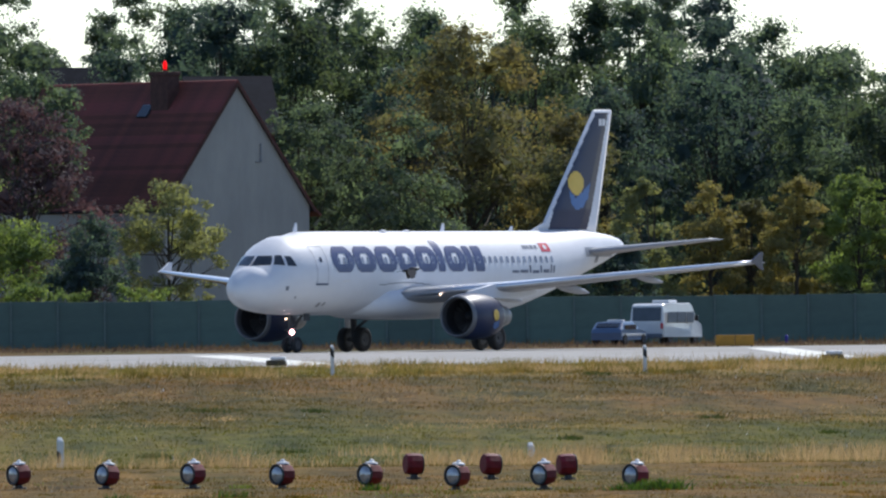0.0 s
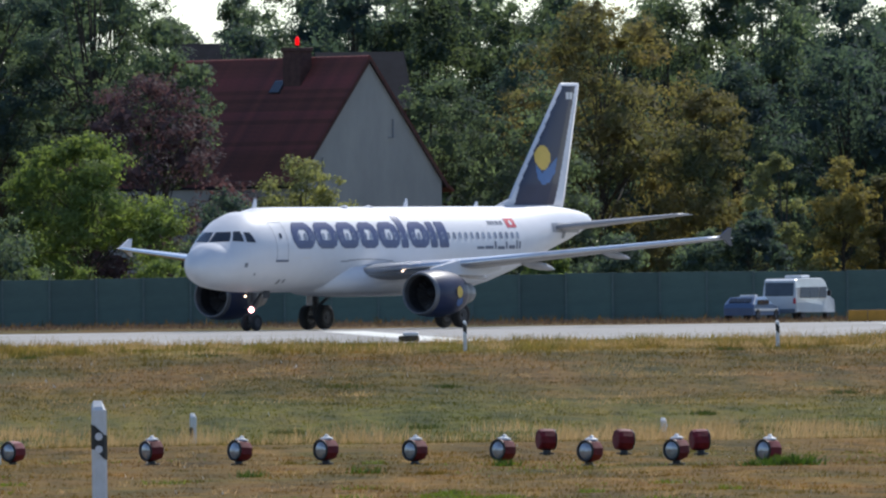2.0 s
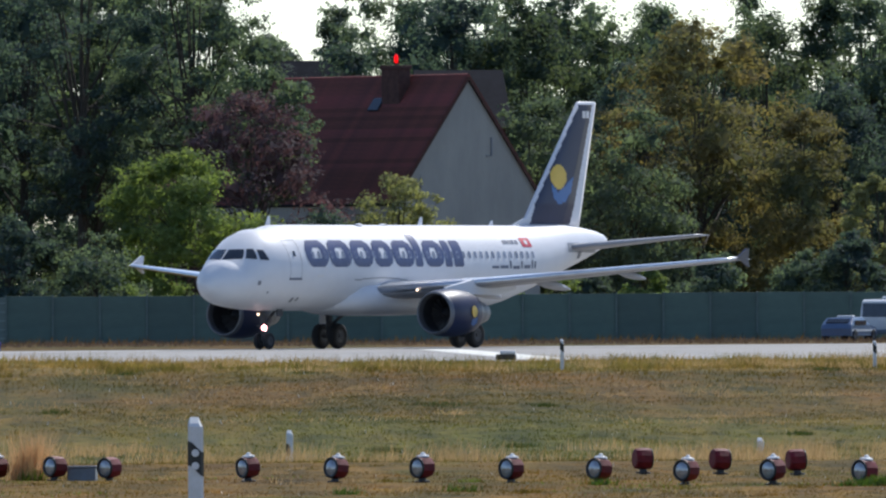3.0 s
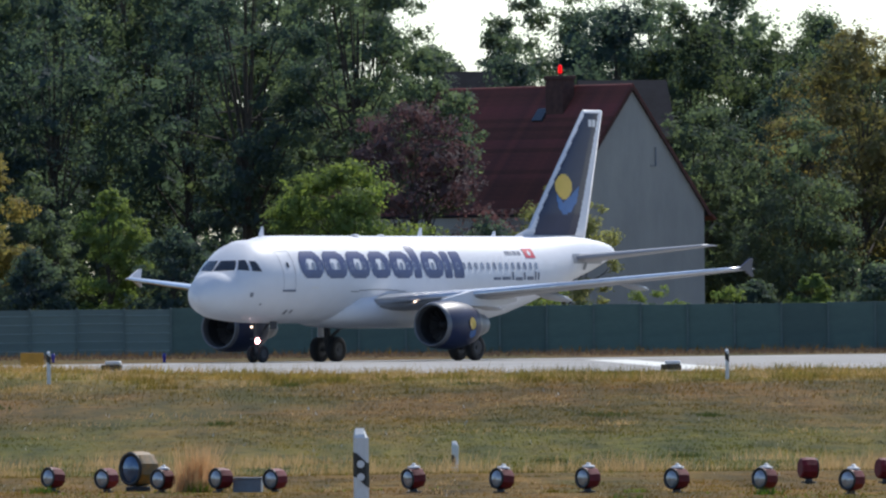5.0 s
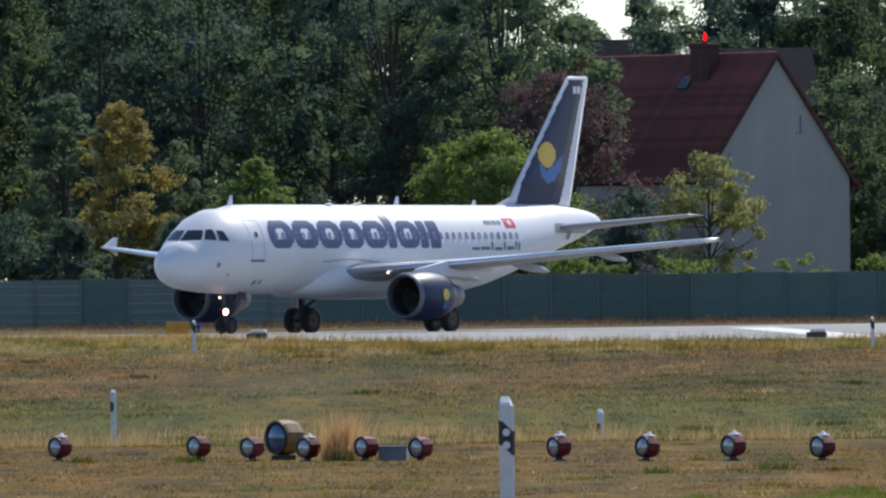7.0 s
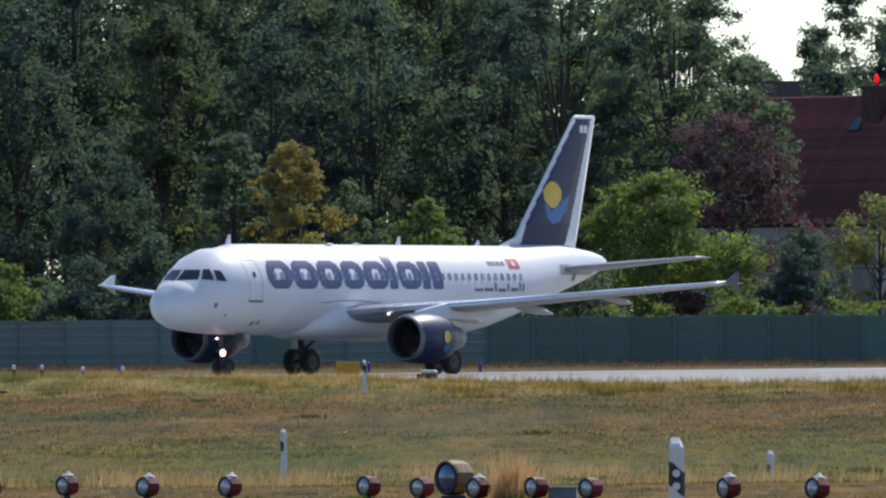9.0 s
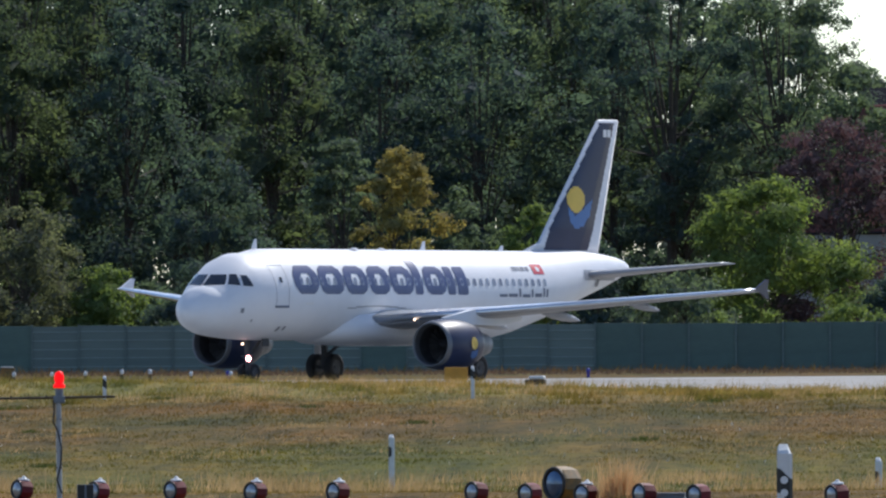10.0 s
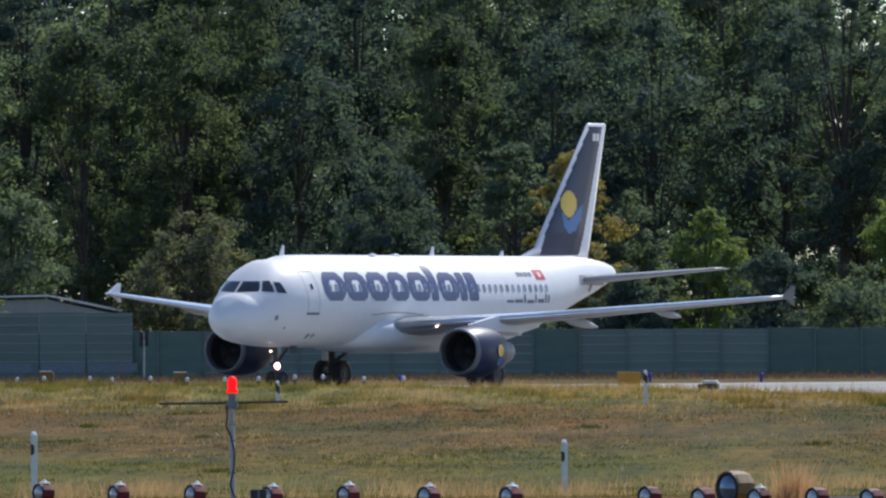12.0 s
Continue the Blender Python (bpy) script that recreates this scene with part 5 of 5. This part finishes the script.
        part("leg", bm, LAMP_BLACK, q)
    q.matrix_basis = pose(-11.1, 560, 0.08)
    copy_thing(q, pose(39.5, 690, -0.03))
    copy_thing(q, pose(40.45, 690, -0.03))
    for x, z in ((-33.0, 0.26), (-27.85, 0.20)):
        r = thing("guidance_sign", "small weathered orange marker board with a pale block standing in for sun glints", "sign", "guidance signs", m=pose(x, 540, z))
        bm = bmesh.new()
        box(bm, -0.27, 0.27, -0.08, 0.08, 0.08, 0.60, 0.02)
        part("face", bm, AMBER, r)
        bm = bmesh.new()
        box(bm, -0.28, 0.20, -0.09, 0.09, 0.602, 0.64, 0.01)
        part("top", bm, LAMP_CAP, r, "pale block standing in for sun glints edge")
        bm = bmesh.new()
        rod(bm, (0, 0, -0.3), (0, 0, 0.1), 0.05)
        part("leg", bm, LAMP_BLACK, r)
    u = thing("taxi_light", "small blue taxiway light", "lamp", "blue taxiway lights")
    part("dome", lathe(bmesh.new(), [(0.06, 0.02), (0.075, 0.26), (0.09, 0.30), (0.08, 0.42), (0.01, 0.46)], None, 12), BLUE_LAMP, u, smooth=True)
    bm = bmesh.new()
    cyl(bm, 0.14, 0.12, 0.04, None, 12)
    part("base", bm, LAMP_BLACK, u)
    u.matrix_basis = pose(-6.75, 645, 0.0)
    for x, y in ((46.2, 750), (-22.5, 625), (-12, 655)):
        copy_thing(u, pose(x, y, 0.0))
    # grey post beyond the taxiway, before the fence
    bm = bmesh.new()
    pl = thing("signal_post", "thin grey post with a dark signal head by the fence", "post", m=pose(-41.5, 766, 0))
    rod(bm, (0, 0, 0), (0, 0, 2.5), 0.06)
    part("pole", bm, POLE_GREY, pl)
    bm = bmesh.new()
    box(bm, -0.26, -0.07, -0.12, 0.12, 1.75, 2.60, 0.05)
    box(bm, 0.07, 0.26, -0.12, 0.12, 1.80, 2.75, 0.05)
    box(bm, -0.20, 0.20, -0.05, 0.05, 2.2, 2.3, 0.01)
    part("signal_head", bm, LAMP_BLACK, pl)


def vehicle_profile(name, prof, width, material, parent, inset=0.12, z_in=1.0):
    rings = []
    for s, k in ((-1, 1), (-0.94, 0), (0.94, 0), (1, 1)):
        rings.append([(x * (0.985 if k else 1), s * width / 2 * (1 - (inset if z > z_in else 0) * min(1, (z - z_in) / 0.8 if z > z_in else 0)), z - (0.02 if k and z > 0.5 else 0)) for x, z in prof])
    return part(name, loft(rings), material, parent, smooth=False)


def vehicles():
    v = thing("van", "white minibus van with dark rear window and roof unit", "van", m=pose(39.6, 747, 0.0, 0, 0, 66))
    L = 2.75
    prof = [(-L, 0.42), (-L - 0.02, 1.2), (-L + 0.10, 2.08), (-L + 0.35, 2.18), (1.35, 2.20), (1.75, 2.02), (2.30, 1.28), (2.85, 1.08), (2.95, 0.75), (2.93, 0.38)]
    vehicle_profile("body", prof, 1.95, VAN_WHITE, v, 0.10)
    bm = bmesh.new()
    box(bm, -0.03, 0.03, -0.80, 0.80, -0.36, 0.36, 0.02, pose(-L + 0.03, 0, 1.62, 0, 7.8, 0))
    part("rear_window", bm, GLASS_DARK, v, "dark rear window")
    for x0, x1 in ((-2.35, -1.05), (-0.95, 0.35), (0.5, 1.5)):
        for s in (-1, 1):
            bm = bmesh.new()
            box(bm, x0, x1, s * 0.955 - 0.02, s * 0.955 + 0.02, 1.22, 1.80, 0.01, pose(0, 0, 0, -s * 3.5, 0, 0))
            part("side_window", bm, BOX_GREY, v, "grey reflecting side window")
    bm = bmesh.new()
    box(bm, -0.02, 0.02, -0.8, 0.8, -0.42, 0.42, 0.01, pose(2.06, 0, 1.67, 0, -36, 0))
    part("windscreen", bm, GLASS_DARK, v)
    bm = bmesh.new()
    box(bm, -0.7, 0.5, -0.5, 0.5, 2.19, 2.36, 0.07)
    part("roof_unit", bm, VAN_WHITE, v, "white roof air unit")
    for s in (-1, 1):
        bm = bmesh.new()
        box(bm, -L - 0.05, -L + 0.02, s * 0.86 - 0.07, s * 0.86 + 0.07, 0.85, 1.15, 0.02)
        part("tail_light", bm, FLAG_RED, v, "red tail light")
        bm = bmesh.new()
        box(bm, 1.75, 1.9, s * 1.08 - 0.1, s * 1.08 + 0.1, 1.25, 1.55, 0.03)
        part("mirror", bm, LAMP_BLACK, v)
        for x in (-1.8, 1.95):
            wheel_at(v, x, s * 0.86, 0.34)
    bm = bmesh.new()
    box(bm, -L - 0.08, -L + 0.1, -0.9, 0.9, 0.35, 0.6, 0.04)
    part("bumper", bm, BOX_GREY, v)
    c = thing("car", "blue and silver estate car with a light bar", "car", m=pose(36.9, 742, 0.0, 0, 0, 66))
    prof = [(-1.9, 0.28), (-1.95, 0.66), (-1.85, 0.86), (-1.35, 1.22), (0.1, 1.26), (0.85, 0.88), (1.75, 0.74), (1.95, 0.55), (1.92, 0.28)]
    vehicle_profile("body", prof, 1.68, CAR_BLUE, c, 0.24, 0.84)
    for s in (-1, 1):
        bm = bmesh.new()
        box(bm, -1.3, 0.3, s * 0.775 - 0.02, s * 0.775 + 0.02, 0.90, 1.15, 0.01, pose(0, 0, 0, -s * 4, 0, 0))
        part("side_window", bm, GLASS_DARK, c)
        bm = bmesh.new()
        box(bm, -1.75, 1.7, s * 0.83 - 0.02, s * 0.83 + 0.02, 0.50, 0.62, 0.01)
        part("stripe", bm, VAN_WHITE, c, "pale side stripe")
        for x in (-1.35, 1.35):
            wheel_at(c, x, s * 0.78, 0.31)
    bm = bmesh.new()
    box(bm, -0.03, 0.03, -0.62, 0.62, -0.17, 0.17, 0.01, pose(-1.62, 0, 1.06, 0, 54, 0))
    part("rear_window", bm, GLASS_DARK, c)
    bm = bmesh.new()
    box(bm, -0.6, -0.3, -0.45, 0.45, 1.24, 1.35, 0.04)
    part("light_bar", bm, LAMP_CAP, c, "pale roof light bar")


def wheel_at(parent, x, y, r):
    t = part("tyre", lathe(bmesh.new(), [(r * 0.6, -0.1), (r * 0.95, -0.1), (r, -0.05), (r, 0.05), (r * 0.95, 0.1), (r * 0.6, 0.1)], pose(x, y, r, 90, 0, 0), 20), TYRE, parent, smooth=True)
    part("rim", lathe(bmesh.new(), [(0.01, -0.07), (r * 0.6, -0.09), (r * 0.6, 0.09), (0.01, 0.07)], pose(x, y, r, 90, 0, 0), 14), GEAR_GREY, t)


field_things()
vehicles()


# ---- grass ----
BLADE = {
    "fringe": mat("rusty_fringe_blades", (0.150, 0.108, 0.074), 0.85, island=0.25, translucent=0.4, tint=(1.15, 1.05, 1.0), spec=0.1, color2=(0.095, 0.070, 0.050), scale=0.3),
    "tuft": mat("dry_tuft_blades", (0.62, 0.42, 0.24), 0.8, island=0.25, translucent=0.5, tint=(1.2, 1.1, 0.9), spec=0.1, color2=(0.46, 0.29, 0.155), scale=2),
    "wisp": mat("pale_wisp_blades", (0.46, 0.335, 0.175), 0.8, island=0.22, translucent=0.55, tint=(1.2, 1.12, 1.0), spec=0.1, color2=(0.34, 0.235, 0.115), scale=0.5),
    "straw": blade_material("straw_blades", (1.38, 1.33, 1.28)),
    "green": blade_material("green_blades", (1.14, 1.28, 1.0)),
    "brown": blade_material("brown_blades", (1.26, 1.12, 1.08)),
    "weed": mat("fresh_weed_leaves", (0.070, 0.110, 0.026), 0.7, island=0.35, translucent=0.4, tint=(1.3, 1.5, 0.6), spec=0.2, color2=(0.048, 0.078, 0.020), scale=2),
    "lime": mat("lime_weed_leaves", (0.150, 0.185, 0.036), 0.7, island=0.3, translucent=0.45, tint=(1.3, 1.4, 0.6), spec=0.2, color2=(0.105, 0.140, 0.030), scale=2),
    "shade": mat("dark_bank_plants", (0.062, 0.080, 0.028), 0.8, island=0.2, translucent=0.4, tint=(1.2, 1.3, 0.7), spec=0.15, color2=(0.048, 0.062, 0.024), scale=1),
    "flower": mat("pale_seed_heads", (0.66, 0.60, 0.50), 0.7, island=0.3),
}


def blades(name, kind, x, y, low, high, width, seed, label, droop=0.35):
    """Grass blades at the given places as one object."""
    rng = np.random.default_rng(seed)
    n = len(x)
    z = np.array([ground_z(a, b) for a, b in zip(x, y)]) - 0.01
    h = rng.uniform(low, high, n)
    q = rng.uniform(0, 2 * math.pi, n)
    lean = (rng.normal(0, droop, (n, 2)) + np.array([0.12, 0])) * h[:, None]
    w = width * rng.uniform(0.6, 1.4, n)
    a = np.stack([x - np.cos(q) * w, y - np.sin(q) * w, z], 1)
    b = np.stack([x + np.cos(q) * w, y + np.sin(q) * w, z], 1)
    c = np.stack([x + lean[:, 0], y + lean[:, 1], z + h], 1)
    v = np.stack([a, b, c], 1).reshape(-1, 3)
    me = bpy.data.meshes.new(name)
    me.vertices.add(3 * n)
    me.loops.add(3 * n)
    me.polygons.add(n)
    me.vertices.foreach_set("co", v.astype(np.float32).ravel())
    me.loops.foreach_set("vertex_index", np.arange(3 * n, dtype=np.int32))
    me.polygons.foreach_set("loop_start", np.arange(0, 3 * n, 3, dtype=np.int32))
    me.materials.append(BLADE[kind])
    me.update(calc_edges=True)
    tagged(new(name, me), label, "grass", kind="stuff")


def scatter(n, y0, y1, seed, band=None, spread=0.078, soft=0.0):
    """Places across the view's fan; band: the stretch of one shared patch field in which this sort grows."""
    rng = np.random.default_rng(seed)
    y = rng.uniform(y0, y1, n)
    x = rng.uniform(-spread, spread, n) * y
    if soft:  # thin out towards the near edge
        keep = y - y0 > rng.uniform(0, soft, n)
        x, y = x[keep], y[keep]
        n = len(x)
    if band:
        size = 170.0 / (y0 + y1) * 2
        field = np.array([noise.noise(Vector((a * 0.22 * size, b * 0.075 * size, 5))) + 0.5 * noise.noise(Vector((a * 0.9 * size, b * 0.3 * size, 9))) for a, b in zip(x, y)]) + rng.normal(0, 0.10, n)
        keep = (field > band[0]) & (field < band[1])
        x, y = x[keep], y[keep]
    return x, y


def clump_at(cx, cy, r, n, seed, long=1.0):
    rng = np.random.default_rng(seed)
    return cx + rng.normal(0, r, n), cy + rng.normal(0, r * long, n)


def wisps(count, y0, y1, spread, seed, each, r):
    """Places of tall grass that stands in loose, uneven stands."""
    rng = np.random.default_rng(seed)
    xs, ys = [], []
    for _ in range(count):
        cy = rng.uniform(y0, y1)
        cx = rng.uniform(-spread, spread) * cy
        k = int(each * rng.uniform(0.3, 1.5))
        xs.append(cx + rng.normal(0, r * rng.uniform(0.5, 1.4), k))
        ys.append(cy + rng.normal(0, r * 2.5, k))
    return np.concatenate(xs), np.concatenate(ys)


def grass():
    # near terrace
    blades("grass", "straw", *scatter(80000, 108, 192, 1, (-0.16, 0.16)), 0.012, 0.055, 0.005, 11, "short dry straw-coloured grass", 0.6)
    blades("grass", "brown", *scatter(90000, 108, 192, 2, (-9, -0.05)), 0.010, 0.036, 0.006, 12, "short brown withered grass", 0.6)
    blades("grass", "green", *scatter(80000, 108, 192, 3, (0.10, 9)), 0.012, 0.055, 0.006, 13, "short green grass in patches", 0.6)
    blades("grass", "lime", *scatter(26000, 108, 172, 4, (0.40, 9)), 0.012, 0.04, 0.010, 14, "low fresh green weeds", 0.7)
    blades("grass", "flower", *scatter(300, 108, 190, 5), 0.03, 0.06, 0.008, 15, "scattered pale seed heads")
    blades("grass", "wisp", *wisps(150, 118, 186, 0.076, 64, 34, 0.10), 0.02, 0.09, 0.004, 64, "small pale dry tufts on the terrace", 0.5)
    blades("grass", "green", *wisps(130, 112, 186, 0.076, 65, 60, 0.12), 0.015, 0.06, 0.006, 65, "small green tufts on the terrace", 0.6)
    # edge of the terrace and hollow: tall dry stands over green grass
    blades("grass", "wisp", *wisps(40, 203, 236, 0.074, 6, 460, 0.34), 0.10, 0.50, 0.006, 16, "tall dry straw stalks in loose stands", 0.33)
    blades("grass", "straw", *scatter(12000, 198, 236, 61, (0.05, 9)), 0.03, 0.12, 0.007, 61, "knee-high dry grass", 0.4)
    blades("grass", "green", *scatter(50000, 192, 262, 7, (-9, 0.3)), 0.03, 0.12, 0.008, 17, "green grass in the hollow", 0.45)
    blades("grass", "wisp", *wisps(34, 232, 300, 0.074, 62, 240, 0.6), 0.12, 0.34, 0.008, 62, "thin pale stalks in the hollow", 0.25)
    # far side of the hollow and the bank
    blades("grass", "straw", *scatter(120000, 255, 480, 8, (-0.12, 0.22), 0.075), 0.02, 0.08, 0.011, 18, "dry grass on the bank", 0.5)
    blades("grass", "brown", *scatter(110000, 320, 450, 9, (-9, 0.05), 0.075, 50), 0.02, 0.07, 0.012, 19, "brown grass on the bank", 0.5)
    blades("grass", "green", *scatter(80000, 255, 380, 10, (-9, 0.25), 0.075), 0.02, 0.08, 0.012, 20, "green grass on the bank", 0.5)
    blades("grass", "flower", *scatter(260, 260, 478, 63), 0.08, 0.16, 0.022, 63, "scattered pale flowers on the bank")
    # crest against the taxiway, thinning out down the bank
    blades("grass", "straw", *scatter(80000, 380, 484, 21, (-0.3, 9), 0.075, 80), 0.03, 0.16, 0.012, 21, "long dry grass on the crest", 0.45)
    blades("grass", "green", *scatter(55000, 385, 484, 22, (-9, 0.15), 0.075, 80), 0.03, 0.15, 0.013, 22, "green grass on the crest", 0.45)
    blades("grass", "wisp", *wisps(120, 432, 484, 0.075, 24, 120, 0.5), 0.08, 0.34, 0.010, 26, "pale dry grass stands on the crest", 0.4)
    blades("grass", "straw", *wisps(150, 440, 484, 0.075, 27, 130, 0.5), 0.08, 0.38, 0.012, 27, "dry grass tufts on the crest", 0.4)
    blades("grass", "green", *wisps(70, 430, 484, 0.075, 28, 120, 0.5), 0.08, 0.30, 0.014, 28, "green grass tufts on the crest", 0.4)
    blades("grass", "wisp", *wisps(90, 330, 430, 0.075, 29, 60, 0.6), 0.05, 0.16, 0.009, 29, "pale dry tufts on the bank", 0.5)
    blades("grass", "brown", *scatter(1700, 452, 482, 23, None, 0.075), 0.2, 0.55, 0.012, 23, "single brown seed stalks on the crest")
    # strip before the fence
    rng = np.random.default_rng(31)
    y = rng.uniform(700, 769, 16000)
    blades("grass", "fringe", rng.uniform(-0.075, 0.075, 16000) * y, y, 0.06, 0.30, 0.025, 24, "rust-brown dry grass before the fence")
    y = rng.uniform(762, 769, 1800)
    blades("grass", "straw", rng.uniform(-0.075, 0.075, 1800) * y, y, 0.15, 0.5, 0.03, 25, "pale dry grass before the fence")
    # single clumps
    blades("grass_tuft", "tuft", *clump_at(-1.42, 169.6, 0.10, 820, 41), 0.18, 0.68, 0.0045, 41, "tall dry grass tuft between the lamps", 0.22)
    blades("grass_tuft", "tuft", *clump_at(-1.40, 169.7, 0.13, 160, 42), 0.15, 0.50, 0.006, 42, "reddish dry grass tuft between the lamps", 0.22)
    blades("weed_clump", "lime", *clump_at(-1.38, 169.4, 0.10, 120, 45), 0.05, 0.20, 0.008, 45, "green weeds at the foot of the dry tuft", 0.4)
    blades("weed_clump", "weed", *clump_at(8.12, 155.3, 0.13, 420, 43), 0.05, 0.16, 0.014, 43, "green weed clump beside a lamp", 0.5)
    blades("weed_clump", "weed", *clump_at(7.75, 155.0, 0.10, 180, 44), 0.04, 0.12, 0.014, 44, "green weed clump beside a lamp", 0.5)
    for k, (x, y) in enumerate(((5.1, 158.6), (0.34, 109.6), (0.46, 109.7), (-4.6, 171.5), (2.1, 150.0), (3.4, 152), (-3.3, 170.2))):
        blades("weed_clump", "weed", *clump_at(x, y, 0.08, 90, 50 + k), 0.03, 0.12, 0.010, 50 + k, "small green weed clump in dry grass", 0.45)
    # lime rosettes on the terrace, and one broad patch of them
    rng = np.random.default_rng(81)
    px, py = 3.55 + rng.normal(0, 0.42, 26), 128 + rng.normal(0, 2.6, 26)
    pick = rng.integers(0, 26, 3000)
    blades("weed_patch", "lime", px[pick] + rng.normal(0, 0.07, 3000), py[pick] + rng.normal(0, 0.3, 3000), 0.012, 0.045, 0.009, 82, "broad patch of fresh lime-green weeds", 0.7)
    rng = random.Random(12)
    for k in range(24):
        y = rng.uniform(112, 165)
        x = rng.uniform(-0.07, 0.07) * y
        blades("weed_clump", "lime", *clump_at(x, y, rng.uniform(0.05, 0.16), 70, 90 + k, 2.0), 0.015, 0.06, 0.010, 90 + k, "low lime-green weed clump in dry grass", 0.7)
    # dark low plants on the bank
    rng = random.Random(8)
    for k in range(22):
        y = rng.uniform(290, 440)
        x = rng.uniform(-0.07, 0.07) * y
        blades("weed_clump", "shade", *clump_at(x, y, rng.uniform(0.12, 0.36), 170, 130 + k, 5.0), 0.04, 0.15, 0.014, 130 + k, "dark green plant on the bank", 0.5)


grass()


# ---- a crow that crosses before the airliner ----
def bird():
    b = thing("bird", "black crow in flight with spread wings", "bird")
    body = lathe(bmesh.new(), [(0.005, -0.26), (0.045, -0.20), (0.035, -0.12), (0.075, -0.02), (0.08, 0.07), (0.055, 0.15), (0.05, 0.19), (0.03, 0.23), (0.004, 0.29)], pose(0, 0, 0, 0, 90, 0), 12)
    part("body", body, POST_BLACK, b, smooth=True)
    bm = bmesh.new()
    prism(bm, [(-0.16, -0.03), (-0.40, -0.09), (-0.42, 0.09), (-0.16, 0.03)], 0.015)
    part("tail", bm, POST_BLACK, b)
    wings = []
    for side in (1, -1):
        bm = bmesh.new()
        prism(bm, [(0.10, 0), (0.13, side * 0.22), (0.02, side * 0.46), (-0.08, side * 0.50), (-0.10, side * 0.40), (-0.14, side * 0.2), (-0.10, 0)], 0.014)
        wings.append(part("wing", bm, POST_BLACK, b, m=pose(0, side * 0.04, 0.03)))
    return b, wings


BIRD, BIRD_WINGS = bird()


# ---- what moves ----
AIR = [
    (0, 23.88, 669.20, 0.016, 0.21, 0.04, 234.75),
    (0.5, 21.79, 666.47, 0.006, 0.24, 0.03, 234.80),
    (1, 19.71, 663.57, -0.013, 0.25, 0.03, 234.82),
    (1.5, 17.64, 660.61, 0.003, 0.25, 0.04, 234.93),
    (2, 15.56, 657.69, 0.037, 0.23, 0.05, 235.15),
    (2.5, 13.55, 654.85, 0.031, 0.20, 0.02, 235.35),
    (3, 11.57, 651.88, 0.016, 0.20, -0.01, 235.54),
    (5, 3.84, 639.50, -0.008, 0.29, -0.12, 235.40),
    (5.5, 1.91, 636.24, -0.008, 0.22, -0.15, 235.25),
    (6, -0.02, 633.07, -0.052, 0.17, -0.18, 235.15),
    (6.5, -1.91, 630.01, -0.009, 0.10, -0.18, 235.07),
    (7, -3.80, 627.11, -0.032, 0.04, -0.20, 235.01),
    (9, -11.16, 616.68, -0.016, -0.24, -0.24, 235.46),
    (9.5, -12.91, 614.14, -0.029, -0.34, -0.23, 235.79),
    (10, -14.71, 611.68, 0.006, -0.41, -0.19, 236.49),
    (10.5, -16.48, 609.58, 0.008, -0.44, -0.15, 237.51),
    (11, -18.23, 607.88, 0.013, -0.46, -0.10, 238.77),
    (11.5, -19.81, 606.62, -0.011, -0.53, -0.08, 240.10),
    (12, -21.46, 605.44, -0.034, -0.61, -0.04, 241.78),
]
FLIGHT = [
    (0, 14.7, 420, 3.13),
    (0.1, 15.55, 420, 3.34),
    (0.2, 16.4, 420, 3.74),
    (0.3, 17.43, 420, 4.01),
    (0.4, 18.48, 420, 4.13),
    (0.6, 20.52, 420, 4.59),
    (0.7, 21.58, 420, 4.65),
    (1.0, 25.2, 420, 5.13),
    (1.5, 31.2, 420, 5.93),
    (3.0, 49.2, 420, 8.33),
    (12.0, 160.0, 520, 11.05),
]
FLAP = [(0.0, -35), (0.1, -5), (0.2, 30), (0.3, 50), (0.4, -10), (0.5, -30), (0.6, 35), (0.7, 45), (0.8, -20), (0.9, 10), (1.0, 45), (1.1, -25), (1.3, 40), (1.6, 5), (12.0, 5)]


def motions():
    walk(AIRLINER, [(t, pose(x, y, z, roll, pitch, yaw)) for t, x, y, z, roll, pitch, yaw in AIR])
    walk(BIRD, [(t, pose(x, y, z, 0, -8, 6)) for t, x, y, z in FLIGHT])
    for side, wing in zip((1, -1), BIRD_WINGS):
        walk(wing, [(t, pose(0, side * 0.04, 0.03, side * a, 0, 0)) for t, a in FLAP])


motions()
